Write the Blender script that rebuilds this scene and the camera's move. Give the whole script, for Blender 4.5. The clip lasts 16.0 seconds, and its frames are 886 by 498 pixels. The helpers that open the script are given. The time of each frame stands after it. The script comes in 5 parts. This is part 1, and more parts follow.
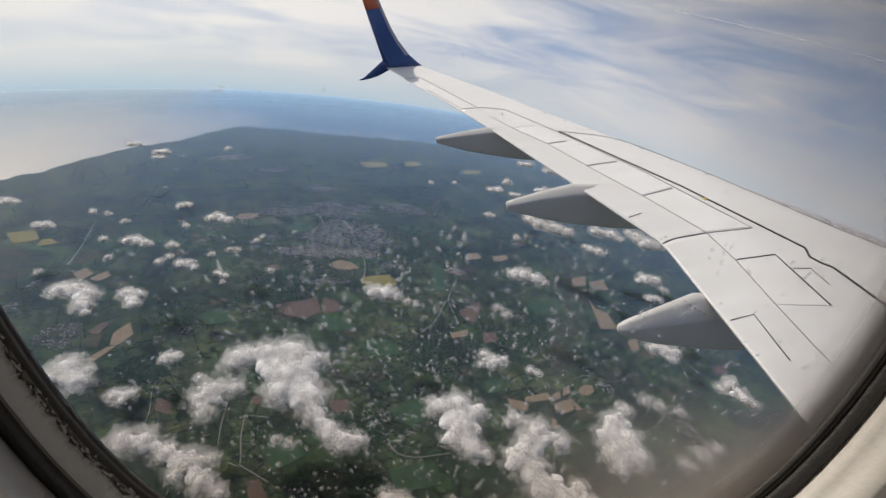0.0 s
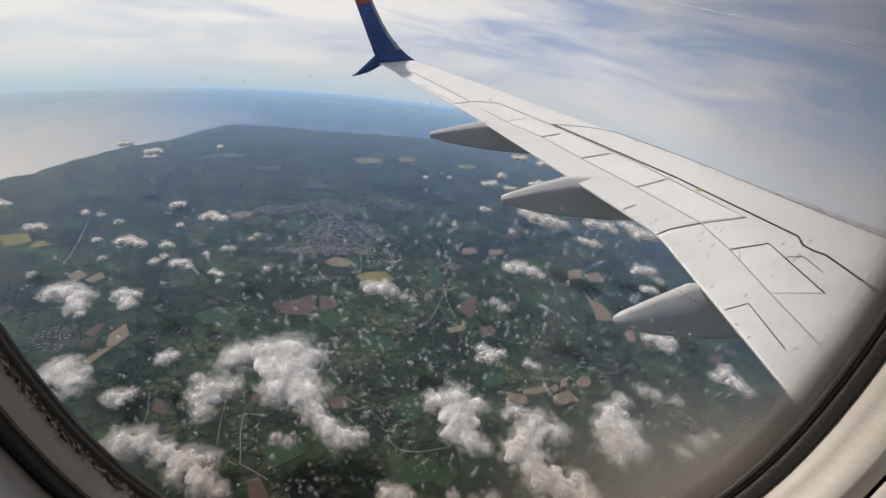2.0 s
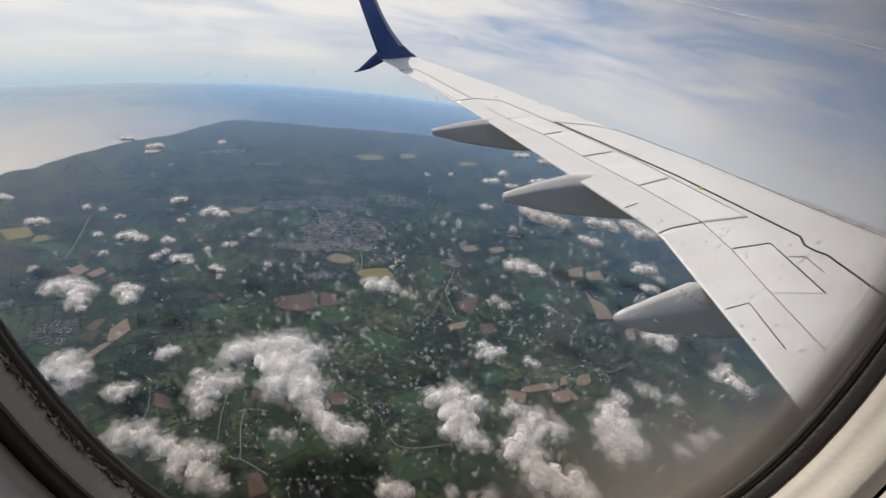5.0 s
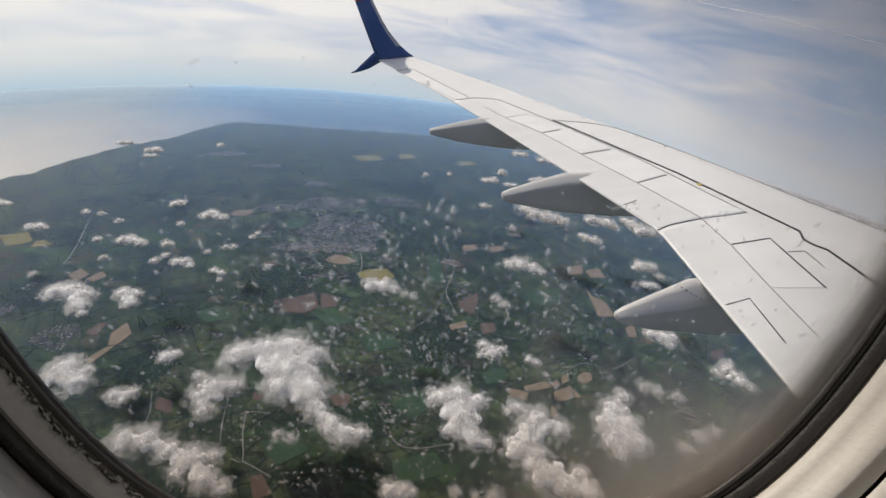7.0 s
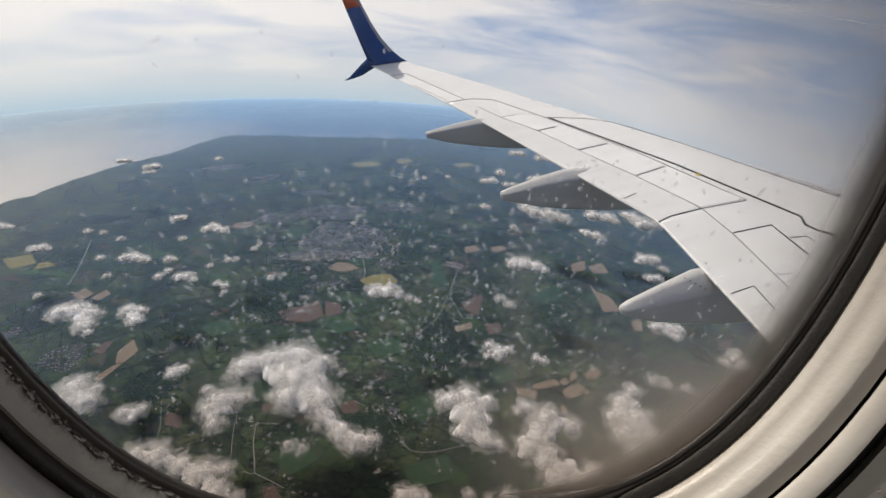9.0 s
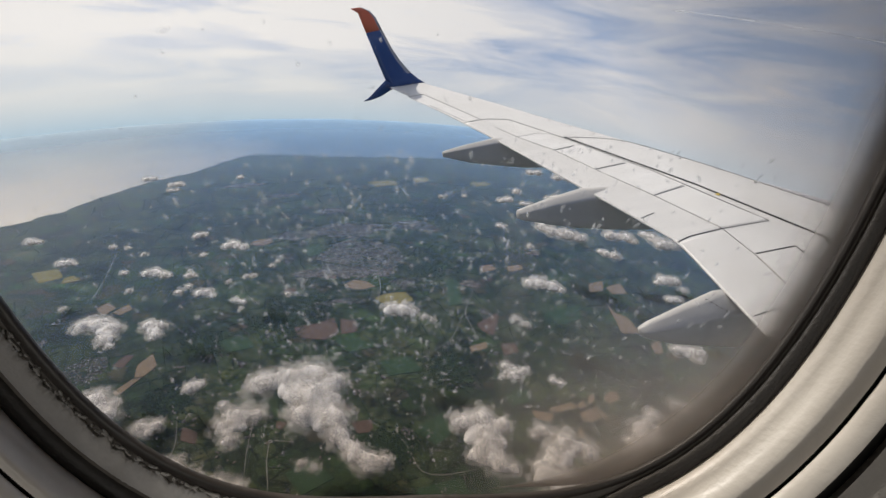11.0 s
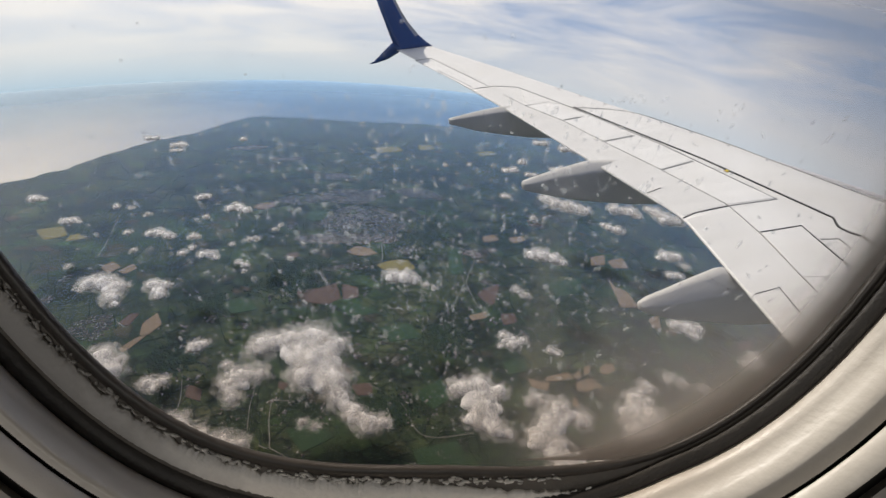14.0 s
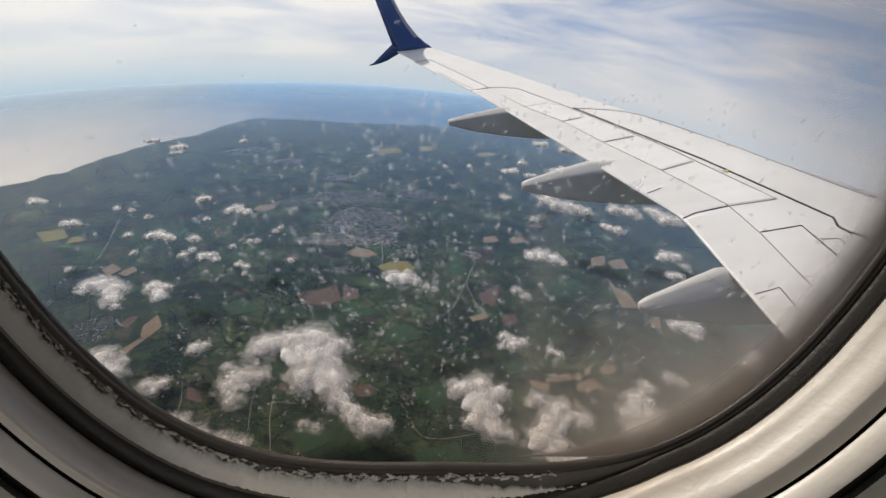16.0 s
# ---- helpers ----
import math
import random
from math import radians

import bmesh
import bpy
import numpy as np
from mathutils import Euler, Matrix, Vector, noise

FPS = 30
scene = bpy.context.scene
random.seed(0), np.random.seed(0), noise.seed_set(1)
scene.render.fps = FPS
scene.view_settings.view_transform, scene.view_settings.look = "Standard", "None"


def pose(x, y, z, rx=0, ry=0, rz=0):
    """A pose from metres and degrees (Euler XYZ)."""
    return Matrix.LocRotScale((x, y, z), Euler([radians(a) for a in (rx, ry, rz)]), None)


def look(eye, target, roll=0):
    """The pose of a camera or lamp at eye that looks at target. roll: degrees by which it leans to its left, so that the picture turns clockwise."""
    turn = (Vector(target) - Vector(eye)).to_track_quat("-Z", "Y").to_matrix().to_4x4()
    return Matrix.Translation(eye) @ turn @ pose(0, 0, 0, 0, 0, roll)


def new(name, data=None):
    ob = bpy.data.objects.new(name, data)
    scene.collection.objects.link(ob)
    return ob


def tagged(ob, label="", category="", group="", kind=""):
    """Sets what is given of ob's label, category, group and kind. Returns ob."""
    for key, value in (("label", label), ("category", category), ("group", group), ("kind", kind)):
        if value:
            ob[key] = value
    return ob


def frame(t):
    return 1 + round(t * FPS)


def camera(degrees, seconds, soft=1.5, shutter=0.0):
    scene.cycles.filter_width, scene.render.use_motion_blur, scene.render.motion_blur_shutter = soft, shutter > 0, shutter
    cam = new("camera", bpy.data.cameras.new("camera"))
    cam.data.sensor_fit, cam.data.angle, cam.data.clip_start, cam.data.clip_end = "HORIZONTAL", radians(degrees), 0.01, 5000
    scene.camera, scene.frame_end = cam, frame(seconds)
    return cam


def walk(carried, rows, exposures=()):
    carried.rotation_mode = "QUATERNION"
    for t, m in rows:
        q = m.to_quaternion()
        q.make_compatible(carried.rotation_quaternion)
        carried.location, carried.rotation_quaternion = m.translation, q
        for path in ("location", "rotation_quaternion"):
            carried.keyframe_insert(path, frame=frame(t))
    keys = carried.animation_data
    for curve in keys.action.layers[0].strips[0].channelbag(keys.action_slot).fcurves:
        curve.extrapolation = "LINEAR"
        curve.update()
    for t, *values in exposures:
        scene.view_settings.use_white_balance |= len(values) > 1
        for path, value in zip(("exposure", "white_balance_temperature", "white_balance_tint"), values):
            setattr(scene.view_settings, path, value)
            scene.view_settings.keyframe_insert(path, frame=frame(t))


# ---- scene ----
# An aircraft window over a green coast. The world's origin is the seat's eye point; z points up from the land below.
# AIR turns the aircraft's own axes (x ahead, y outboard, z up) into the world.
cam = camera(88.5, 16.0)
AIR = pose(0, 0, 0, -2.502, -9.416, 15.412) @ pose(2.159, 0.201, -5.106)
# seconds, then the eye's place and turn in the aircraft's axes
PATH = [
    (0.0, -2.1575, -0.2045, 5.1067, 57.16, 1.34, -13.75),
    (0.5, -2.1582, -0.2035, 5.1045, 57.13, 1.55, -13.92),
    (1.0, -2.1579, -0.2032, 5.1051, 56.92, 1.56, -14.08),
    (1.5, -2.1573, -0.2039, 5.1048, 56.74, 1.64, -14.26),
    (2.0, -2.1566, -0.2052, 5.1052, 56.51, 1.92, -14.75),
    (2.5, -2.1576, -0.2033, 5.1046, 56.37, 1.68, -14.39),
    (3.0, -2.1574, -0.2033, 5.1059, 56.19, 1.44, -14.32),
    (3.5, -2.1575, -0.2026, 5.1050, 56.03, 1.50, -14.36),
    (4.0, -2.1575, -0.2031, 5.1052, 56.12, 1.48, -14.36),
    (6.5, -2.1559, -0.2048, 5.1042, 56.15, 2.04, -14.69),
    (7.0, -2.1561, -0.2049, 5.1024, 56.12, 2.26, -14.88),
    (7.5, -2.1550, -0.2064, 5.1006, 56.20, 2.88, -15.19),
    (8.0, -2.1538, -0.2071, 5.0995, 56.13, 3.21, -15.19),
    (8.5, -2.1527, -0.2069, 5.0992, 55.85, 3.49, -15.40),
    (9.0, -2.1512, -0.2126, 5.0967, 56.37, 4.64, -16.19),
    (11.5, -2.1486, -0.2183, 5.0905, 59.13, 4.67, -13.07),
    (12.0, -2.1556, -0.2151, 5.0905, 58.28, 2.81, -12.76),
    (12.5, -2.1531, -0.2108, 5.0865, 55.16, 3.54, -12.75),
    (13.0, -2.1525, -0.2118, 5.0856, 55.00, 3.99, -13.10),
    (13.5, -2.1526, -0.2121, 5.0858, 55.09, 3.97, -13.08),
    (14.0, -2.1530, -0.2114, 5.0853, 55.09, 3.99, -12.99),
    (14.5, -2.1532, -0.2125, 5.0860, 55.35, 3.95, -13.06),
    (15.0, -2.1532, -0.2130, 5.0860, 55.45, 4.03, -13.13),
    (15.5, -2.1531, -0.2127, 5.0857, 55.34, 3.98, -13.09),
    (16.0, -2.1523, -0.2127, 5.0853, 55.23, 4.18, -13.09),
]
walk(cam, [(t, AIR @ pose(x, y, z, a, b, c)) for t, x, y, z, a, b, c in PATH], exposures=[(0.0, -0.04), (9.0, 0.0), (11.5, -0.08), (13.0, 0.04), (16.0, 0.05)])

# ---- light ----
scene.cycles.transparent_max_bounces = 48
SUN_AZ, SUN_EL = -48.0, 41.0        # degrees: clockwise from the y axis, above the horizon
world = bpy.data.worlds.new("world")
world.use_nodes = True
scene.world = world
sun_data = bpy.data.lights.new("sun", "SUN")
sun_data.energy, sun_data.angle, sun_data.color = 3.7, radians(0.6), (1.0, 0.94, 0.86)
sun = new("sun", sun_data)
_sd = Vector((math.sin(radians(SUN_AZ)) * math.cos(radians(SUN_EL)), math.cos(radians(SUN_AZ)) * math.cos(radians(SUN_EL)), math.sin(radians(SUN_EL))))
sun.matrix_world = look(_sd * 50, (0, 0, 0))


# ---- materials ----
class Mat:
    """A small builder of node materials."""
    def __init__(self, name, tree=None):
        if tree:
            self.t = tree
            return
        self.m = bpy.data.materials.new(name)
        self.m.use_nodes = True
        self.t = self.m.node_tree
        self.t.nodes.clear()
        self.out = self.t.nodes.new("ShaderNodeOutputMaterial")

    def node(self, kind, **sets):
        n = self.t.nodes.new(kind)
        for k, v in sets.items():
            setattr(n, k, v)
        return n

    def put(self, socket, v):
        if isinstance(v, bpy.types.NodeSocket):
            self.t.links.new(v, socket)
        elif v is not None:
            if isinstance(v, tuple) and len(v) == 3 and socket.type == "RGBA":
                v = (*v, 1.0)
            socket.default_value = v

    def coord(self, what="Object", scale=(1, 1, 1), rot=(0, 0, 0), loc=(0, 0, 0)):
        c = self.node("ShaderNodeTexCoord")
        mp = self.node("ShaderNodeMapping")
        self.put(mp.inputs[0], c.outputs[what])
        mp.inputs["Scale"].default_value, mp.inputs["Rotation"].default_value, mp.inputs["Location"].default_value = scale, rot, loc
        return mp.outputs[0]

    def noise(self, vec, scale, detail=4.0, rough=0.55, dist=0.0, colour=False):
        n = self.node("ShaderNodeTexNoise")
        self.put(n.inputs["Vector"], vec)
        for k, v in (("Scale", scale), ("Detail", detail), ("Roughness", rough), ("Distortion", dist)):
            n.inputs[k].default_value = v
        return n.outputs["Color" if colour else "Fac"]

    def ramp(self, fac, *stops, mode="LINEAR"):
        n = self.node("ShaderNodeValToRGB")
        n.color_ramp.interpolation = mode
        self.put(n.inputs[0], fac)
        e = n.color_ramp.elements
        while len(e) < len(stops):
            e.new(0.5)
        for el, (p, c) in zip(e, stops):
            el.position = p
            el.color = (c, c, c, 1) if isinstance(c, (int, float)) else (*c, 1)
        return n.outputs[0]

    def mix(self, fac, a, b, blend="MIX"):
        n = self.node("ShaderNodeMix", data_type="RGBA", blend_type=blend)
        self.put(n.inputs[0], fac), self.put(n.inputs[6], a), self.put(n.inputs[7], b)
        return n.outputs[2]

    def math(self, op, a, b=None, c=None, clamp=False):
        n = self.node("ShaderNodeMath", operation=op, use_clamp=clamp)
        for s, v in zip(n.inputs, (a, b, c)):
            self.put(s, v)
        return n.outputs[0]

    def bump(self, height, strength=0.3, distance=0.01):
        n = self.node("ShaderNodeBump")
        self.put(n.inputs["Height"], height)
        n.inputs["Strength"].default_value, n.inputs["Distance"].default_value = strength, distance
        return n.outputs[0]

    def principled(self, **v):
        n = self.node("ShaderNodeBsdfPrincipled")
        for k, x in v.items():
            self.put(n.inputs[k.replace("_", " ")], x)
        return n.outputs[0]

    def shader(self, kind, **v):
        n = self.node(kind)
        for k, x in v.items():
            self.put(n.inputs[k.replace("_", " ")], x)
        return n.outputs[0]

    def blend(self, fac, a, b):
        n = self.node("ShaderNodeMixShader")
        self.put(n.inputs[0], fac), self.put(n.inputs[1], a), self.put(n.inputs[2], b)
        return n.outputs[0]

    def done(self, shader):
        self.t.links.new(shader, self.out.inputs["Surface"])
        return self.m


def daylight():
    """The sky: blue between long streaks of thin cirrus, paler down at the sea's rim."""
    k = Mat("daylight", world.node_tree)
    back = k.t.nodes["Background"]
    way = k.node("ShaderNodeTexCoord").outputs["Generated"]
    tip = k.node("ShaderNodeMapping")
    tip.inputs["Rotation"].default_value = (radians(24.0), 0, 0)       # the land's rim lies below the eye's level
    k.put(tip.inputs[0], way)
    sky = k.node("ShaderNodeTexSky", sky_type="NISHITA", sun_disc=False)
    sky.sun_elevation, sky.sun_rotation = radians(SUN_EL), radians(SUN_AZ)
    sky.air_density, sky.dust_density = 1.0, 1.2
    k.put(sky.inputs[0], tip.outputs[0])
    sx = k.node("ShaderNodeSeparateXYZ")
    k.put(sx.inputs[0], way)
    east, up = sx.outputs[0], sx.outputs[2]
    # cirrus lies in long streaks, drawn out sideways
    m1 = k.node("ShaderNodeMapping")
    m1.inputs["Scale"].default_value, m1.inputs["Rotation"].default_value = (1.3, 1.3, 7.5), (0.0, radians(10), 0)
    k.put(m1.inputs[0], way)
    m2 = k.node("ShaderNodeMapping")
    m2.inputs["Scale"].default_value, m2.inputs["Rotation"].default_value = (1.0, 1.0, 3.0), (0.0, radians(-14), 0)
    k.put(m2.inputs[0], way)
    streaks = k.noise(m1.outputs[0], 2.6, 8, 0.63, 0.7)
    veil = k.noise(m2.outputs[0], 2.0, 4, 0.5, 0.3)
    toward = k.math("ADD", k.math("MULTIPLY", east, math.sin(radians(SUN_AZ))), k.math("MULTIPLY", sx.outputs[1], math.cos(radians(SUN_AZ))))
    side = k.ramp(k.math("MULTIPLY_ADD", toward, 0.5, 0.5), (0.42, 1.0), (0.97, 0.0))
    behind = k.ramp(k.math("MULTIPLY_ADD", toward, 0.5, 0.5), (0.15, 1.0), (0.42, 0.0))
    m = k.math("ADD", k.math("MULTIPLY", streaks, 0.95), k.math("MULTIPLY", veil, 0.65))
    m = k.ramp(k.math("SUBTRACT", m, k.math("MULTIPLY", side, 0.16)), (0.56, 0.06), (0.86, 1.0))
    white = k.mix(side, (9.9, 9.6, 9.4), (5.6, 5.6, 6.1))
    clear = k.mix(0.65, sky.outputs[0], (4.0, 4.9, 7.0))
    col = k.mix(k.math("MULTIPLY", behind, 0.85), k.mix(m, clear, white), (1.5, 2.0, 3.1))
    rim = k.mix(side, (7.2, 7.6, 7.7), (6.5, 6.3, 6.5))
    col = k.mix(k.ramp(k.math("ADD", up, 0.32), (0.05, 0.92), (0.19, 0.0)), col, rim)
    col = k.mix(k.ramp(k.math("ADD", up, 0.32), (0.045, 1.0), (0.095, 0.0)), col, k.mix(side, (5.0, 6.5, 7.7), (6.0, 6.2, 6.7)))
    k.put(back.inputs["Color"], col)
    back.inputs["Strength"].default_value = 0.095


daylight()


def plain(name, base, rough=0.5, metal=0.0, vary=0.15, scale=30.0, bump=0.0):
    """A painted, rubber or metal surface with grain and soft stains."""
    k = Mat(name)
    v = k.coord()
    dark = tuple(c * (1 - vary) for c in base)
    light = tuple(min(1.0, c * (1 + vary)) for c in base)
    col = k.mix(k.noise(v, scale, 5), dark, light)
    col = k.mix(k.ramp(k.noise(v, scale * 0.13, 3), (0.4, 0.0), (0.7, 0.5)), col, dark)
    nrm = k.bump(k.noise(v, scale * 6, 3), bump, 0.002) if bump else None
    return k.done(k.principled(Base_Color=col, Roughness=rough, Metallic=metal, Normal=nrm))


def wing_paint(name, base, seed, rough=0.42):
    k = Mat(name)
    v = k.coord(loc=(seed, seed * 0.7, 0))
    streak = k.noise(k.coord(scale=(0.35, 2.6, 1.0), loc=(seed, 0, 0)), 2.2, 6, 0.6)
    grime = k.noise(v, 0.9, 5, 0.6, 0.6)
    col = k.mix(k.ramp(streak, (0.38, 0.0), (0.72, 0.55)), base, tuple(c * 0.80 for c in base))
    col = k.mix(k.ramp(grime, (0.45, 0.0), (0.75, 0.4)), col, tuple(c * q for c, q in zip(base, (0.84, 0.82, 0.78))))
    col = k.mix(k.ramp(k.noise(v, 46.0, 2), (0.66, 0.0), (0.74, 0.35)), col, (0.30, 0.29, 0.27))
    r = k.math("ADD", k.math("MULTIPLY", grime, 0.25), rough - 0.12)
    return k.done(k.principled(Base_Color=col, Roughness=r, Normal=k.bump(k.noise(v, 1.4, 2), 0.06, 0.02)))


M_WING = wing_paint("wing_grey_paint", (0.70, 0.675, 0.64), 0.0)
M_PANEL = wing_paint("panel_grey_paint", (0.72, 0.695, 0.66), 7.0)
M_FLAP = wing_paint("flap_grey_paint", (0.66, 0.635, 0.60), 3.0)
M_FAIR = wing_paint("fairing_grey_paint", (0.50, 0.475, 0.44), 12.0, 0.45)
M_BLUE = plain("winglet_blue_paint", (0.014, 0.058, 0.20), 0.26, 0, 0.12, 4.0)
M_ORANGE = plain("winglet_orange_paint", (0.62, 0.13, 0.06), 0.34, 0, 0.1, 4.0)
M_BARE = plain("bare_metal_edge", (0.40, 0.40, 0.41), 0.42, 0.7, 0.1, 8.0)
M_SEAL = plain("black_seal", (0.035, 0.035, 0.037), 0.7, 0, 0.3, 9.0)
M_SEAM = plain("grey_seam_filler", (0.27, 0.26, 0.25), 0.7, 0, 0.3, 9.0)
M_YELLOW = plain("yellow_marker_paint", (0.55, 0.40, 0.05), 0.5, 0, 0.2, 40.0)
M_RUBBER = plain("window_rubber", (0.032, 0.029, 0.027), 0.55, 0, 0.35, 160.0, 0.2)
M_TRIM = plain("cream_trim_plastic", (0.62, 0.575, 0.515), 0.36, 0, 0.12, 60.0, 0.08)
M_WALL = plain("sidewall_plastic", (0.46, 0.435, 0.40), 0.5, 0, 0.08, 90.0, 0.25)
M_SEALRING = plain("seal_brown_grey", (0.046, 0.041, 0.037), 0.45, 0, 0.3, 120.0, 0.1)
M_RET = plain("retainer_grey", (0.13, 0.118, 0.105), 0.6, 0, 0.35, 160.0, 0.2)
M_GAP = plain("dark_gap", (0.012, 0.011, 0.010), 0.8, 0, 0.2, 60.0)
M_ROAD = plain("pale_road", (0.19, 0.185, 0.165), 0.85, 0, 0.2, 0.3)
M_CARPET = plain("cabin_grey", (0.22, 0.21, 0.21), 0.9, 0, 0.2, 20.0)


def land_material():
    k = Mat("patchwork_land")
    v = k.coord()
    warp = k.node("ShaderNodeVectorMath", operation="MULTIPLY_ADD")
    k.put(warp.inputs[0], k.noise(v, 0.011, 4, colour=True))
    warp.inputs[1].default_value = (40, 40, 0)
    k.put(warp.inputs[2], v)

    def cells(size, turned, long):
        turn = k.node("ShaderNodeMapping")
        turn.inputs["Rotation"].default_value, turn.inputs["Scale"].default_value = (0, 0, turned), (1.0, long, 0.0)
        k.put(turn.inputs[0], warp.outputs[0])
        cell = k.node("ShaderNodeTexVoronoi", voronoi_dimensions="2D")
        edge = k.node("ShaderNodeTexVoronoi", voronoi_dimensions="2D", feature="DISTANCE_TO_EDGE")
        for q in (cell, edge):
            q.inputs["Scale"].default_value = 1 / size
            q.inputs["Randomness"].default_value = 0.86
            k.put(q.inputs["Vector"], turn.outputs[0])
        sep = k.node("ShaderNodeSeparateColor")
        k.put(sep.inputs[0], cell.outputs["Color"])
        return sep.outputs[0], sep.outputs[1], edge.outputs["Distance"]

    one, two, edge = cells(33.0, 0.5, 1.5)
    wide, _, edge3 = cells(85.0, 0.3, 1.4)
    fine, _, edge2 = cells(12.5, 0.75, 1.3)
    col = k.ramp(one, (0.0, (0.022, 0.046, 0.022)), (0.16, (0.034, 0.070, 0.030)), (0.34, (0.048, 0.094, 0.040)), (0.50, (0.027, 0.054, 0.026)),
                 (0.64, (0.064, 0.092, 0.046)), (0.76, (0.040, 0.082, 0.034)), (0.88, (0.078, 0.078, 0.048)), (0.95, (0.125, 0.098, 0.070)), (0.965, (0.050, 0.115, 0.042)), mode="CONSTANT")
    col = k.mix(k.ramp(fine, (0.0, 0.0), (0.5, 0.18), (0.75, 0.40), mode="CONSTANT"), col, (0.040, 0.058, 0.032))
    # whole farms of brighter or duller ground
    col = k.mix(k.ramp(wide, (0.0, 0.0), (0.30, 0.55), (0.5, 0.0), (0.72, 0.6), mode="CONSTANT"), col, k.mix(fine, (0.120, 0.150, 0.074), (0.034, 0.062, 0.030)))
    # mowing lines and grazing, then tufts and single bushes
    lines = k.noise(k.coord(scale=(0.05, 0.9, 1.0), rot=(0, 0, 0.8)), 0.5, 3)
    col = k.mix(k.math("MULTIPLY", lines, 0.22), col, (0.020, 0.036, 0.018))
    col = k.mix(k.math("MULTIPLY", k.noise(v, 0.10, 6, 0.7), 0.36), col, (0.014, 0.024, 0.014))
    col = k.mix(k.ramp(k.noise(v, 0.5, 3), (0.52, 0.0), (0.72, 0.55)), col, (0.012, 0.020, 0.011))
    col = k.mix(k.ramp(k.noise(v, 0.33, 2), (0.66, 0.0), (0.74, 0.5)), col, (0.13, 0.12, 0.085))
    # wide drifts of duller and lusher ground
    col = k.mix(k.ramp(k.noise(v, 0.0035, 4, 0.6), (0.40, 0.0), (0.62, 0.35)), col, (0.020, 0.034, 0.025))
    wood = k.ramp(k.noise(v, 0.0085, 7, 0.66, 0.5), (0.56, 0.0), (0.59, 1.0))
    col = k.mix(wood, col, k.mix(k.noise(v, 0.35, 3), (0.008, 0.015, 0.010), (0.024, 0.038, 0.020)))
    gap = k.noise(v, 0.07, 3)
    hedge = k.math("MULTIPLY", k.ramp(edge, (0.022, 1.0), (0.048, 0.0)), k.ramp(gap, (0.34, 0.35), (0.5, 1.0)))
    small = k.math("MULTIPLY", k.ramp(edge2, (0.022, 1.0), (0.055, 0.0)), k.ramp(two, (0.45, 0.0), (0.55, 0.7)))
    col = k.mix(k.math("MULTIPLY", k.math("MAXIMUM", k.math("MULTIPLY", k.ramp(edge3, (0.008, 1.0), (0.018, 0.0)), k.ramp(gap, (0.36, 0.3), (0.5, 1.0))), k.math("MAXIMUM", hedge, small)), 0.88), col, (0.006, 0.011, 0.008))
    # crops and grass of whole stretches of country
    stretch = k.noise(k.coord(scale=(1.0, 1.6, 1.0), rot=(0, 0, 0.4)), 0.010, 5, 0.7)
    col = k.mix(1.0, col, k.ramp(stretch, (0.36, (0.58, 0.50, 0.54)), (0.50, (0.90, 0.78, 0.72)), (0.64, (1.30, 1.15, 0.94))), "MULTIPLY")
    return k.done(k.principled(Base_Color=col, Roughness=0.95, Specular_IOR_Level=0.1))


def field_material(name, base, row):
    k = Mat(name)
    v = k.coord(rot=(0, 0, row))
    col = k.mix(k.noise(v, 0.06, 5, 0.6), tuple(c * 0.65 for c in base), tuple(c * 1.25 for c in base))
    lines = k.noise(k.coord(scale=(0.05, 1.0, 1.0), rot=(0, 0, row)), 0.7, 3)
    col = k.mix(k.math("MULTIPLY", lines, 0.5), col, tuple(c * 0.7 for c in base))
    return k.done(k.principled(Base_Color=col, Roughness=0.95, Specular_IOR_Level=0.1))


def sea_material():
    k = Mat("silty_sea")
    v = k.coord()
    silt = k.math("ADD", k.noise(k.coord(scale=(1.0, 0.6, 1.0), rot=(0, 0, 0.5)), 0.0016, 5, 0.6), 0.0)
    sx = k.node("ShaderNodeSeparateXYZ")
    k.put(sx.inputs[0], v)
    # the shallows along the near shore carry sand
    near = k.math("SUBTRACT", 1.0, k.math("DIVIDE", k.math("ADD", k.math("MULTIPLY", sx.outputs[0], 0.75), k.math("MULTIPLY", sx.outputs[1], 0.85)), 1500.0))
    m = k.math("ADD", k.math("MULTIPLY", near, 0.9), k.math("MULTIPLY", k.math("SUBTRACT", silt, 0.5), 1.3), clamp=True)
    col = k.mix(m, (0.020, 0.085, 0.16), (0.56, 0.45, 0.32))
    return k.done(k.principled(Base_Color=col, Roughness=0.45, Specular_IOR_Level=0.5, Normal=k.bump(k.noise(v, 0.4, 3), 0.25, 0.4)))


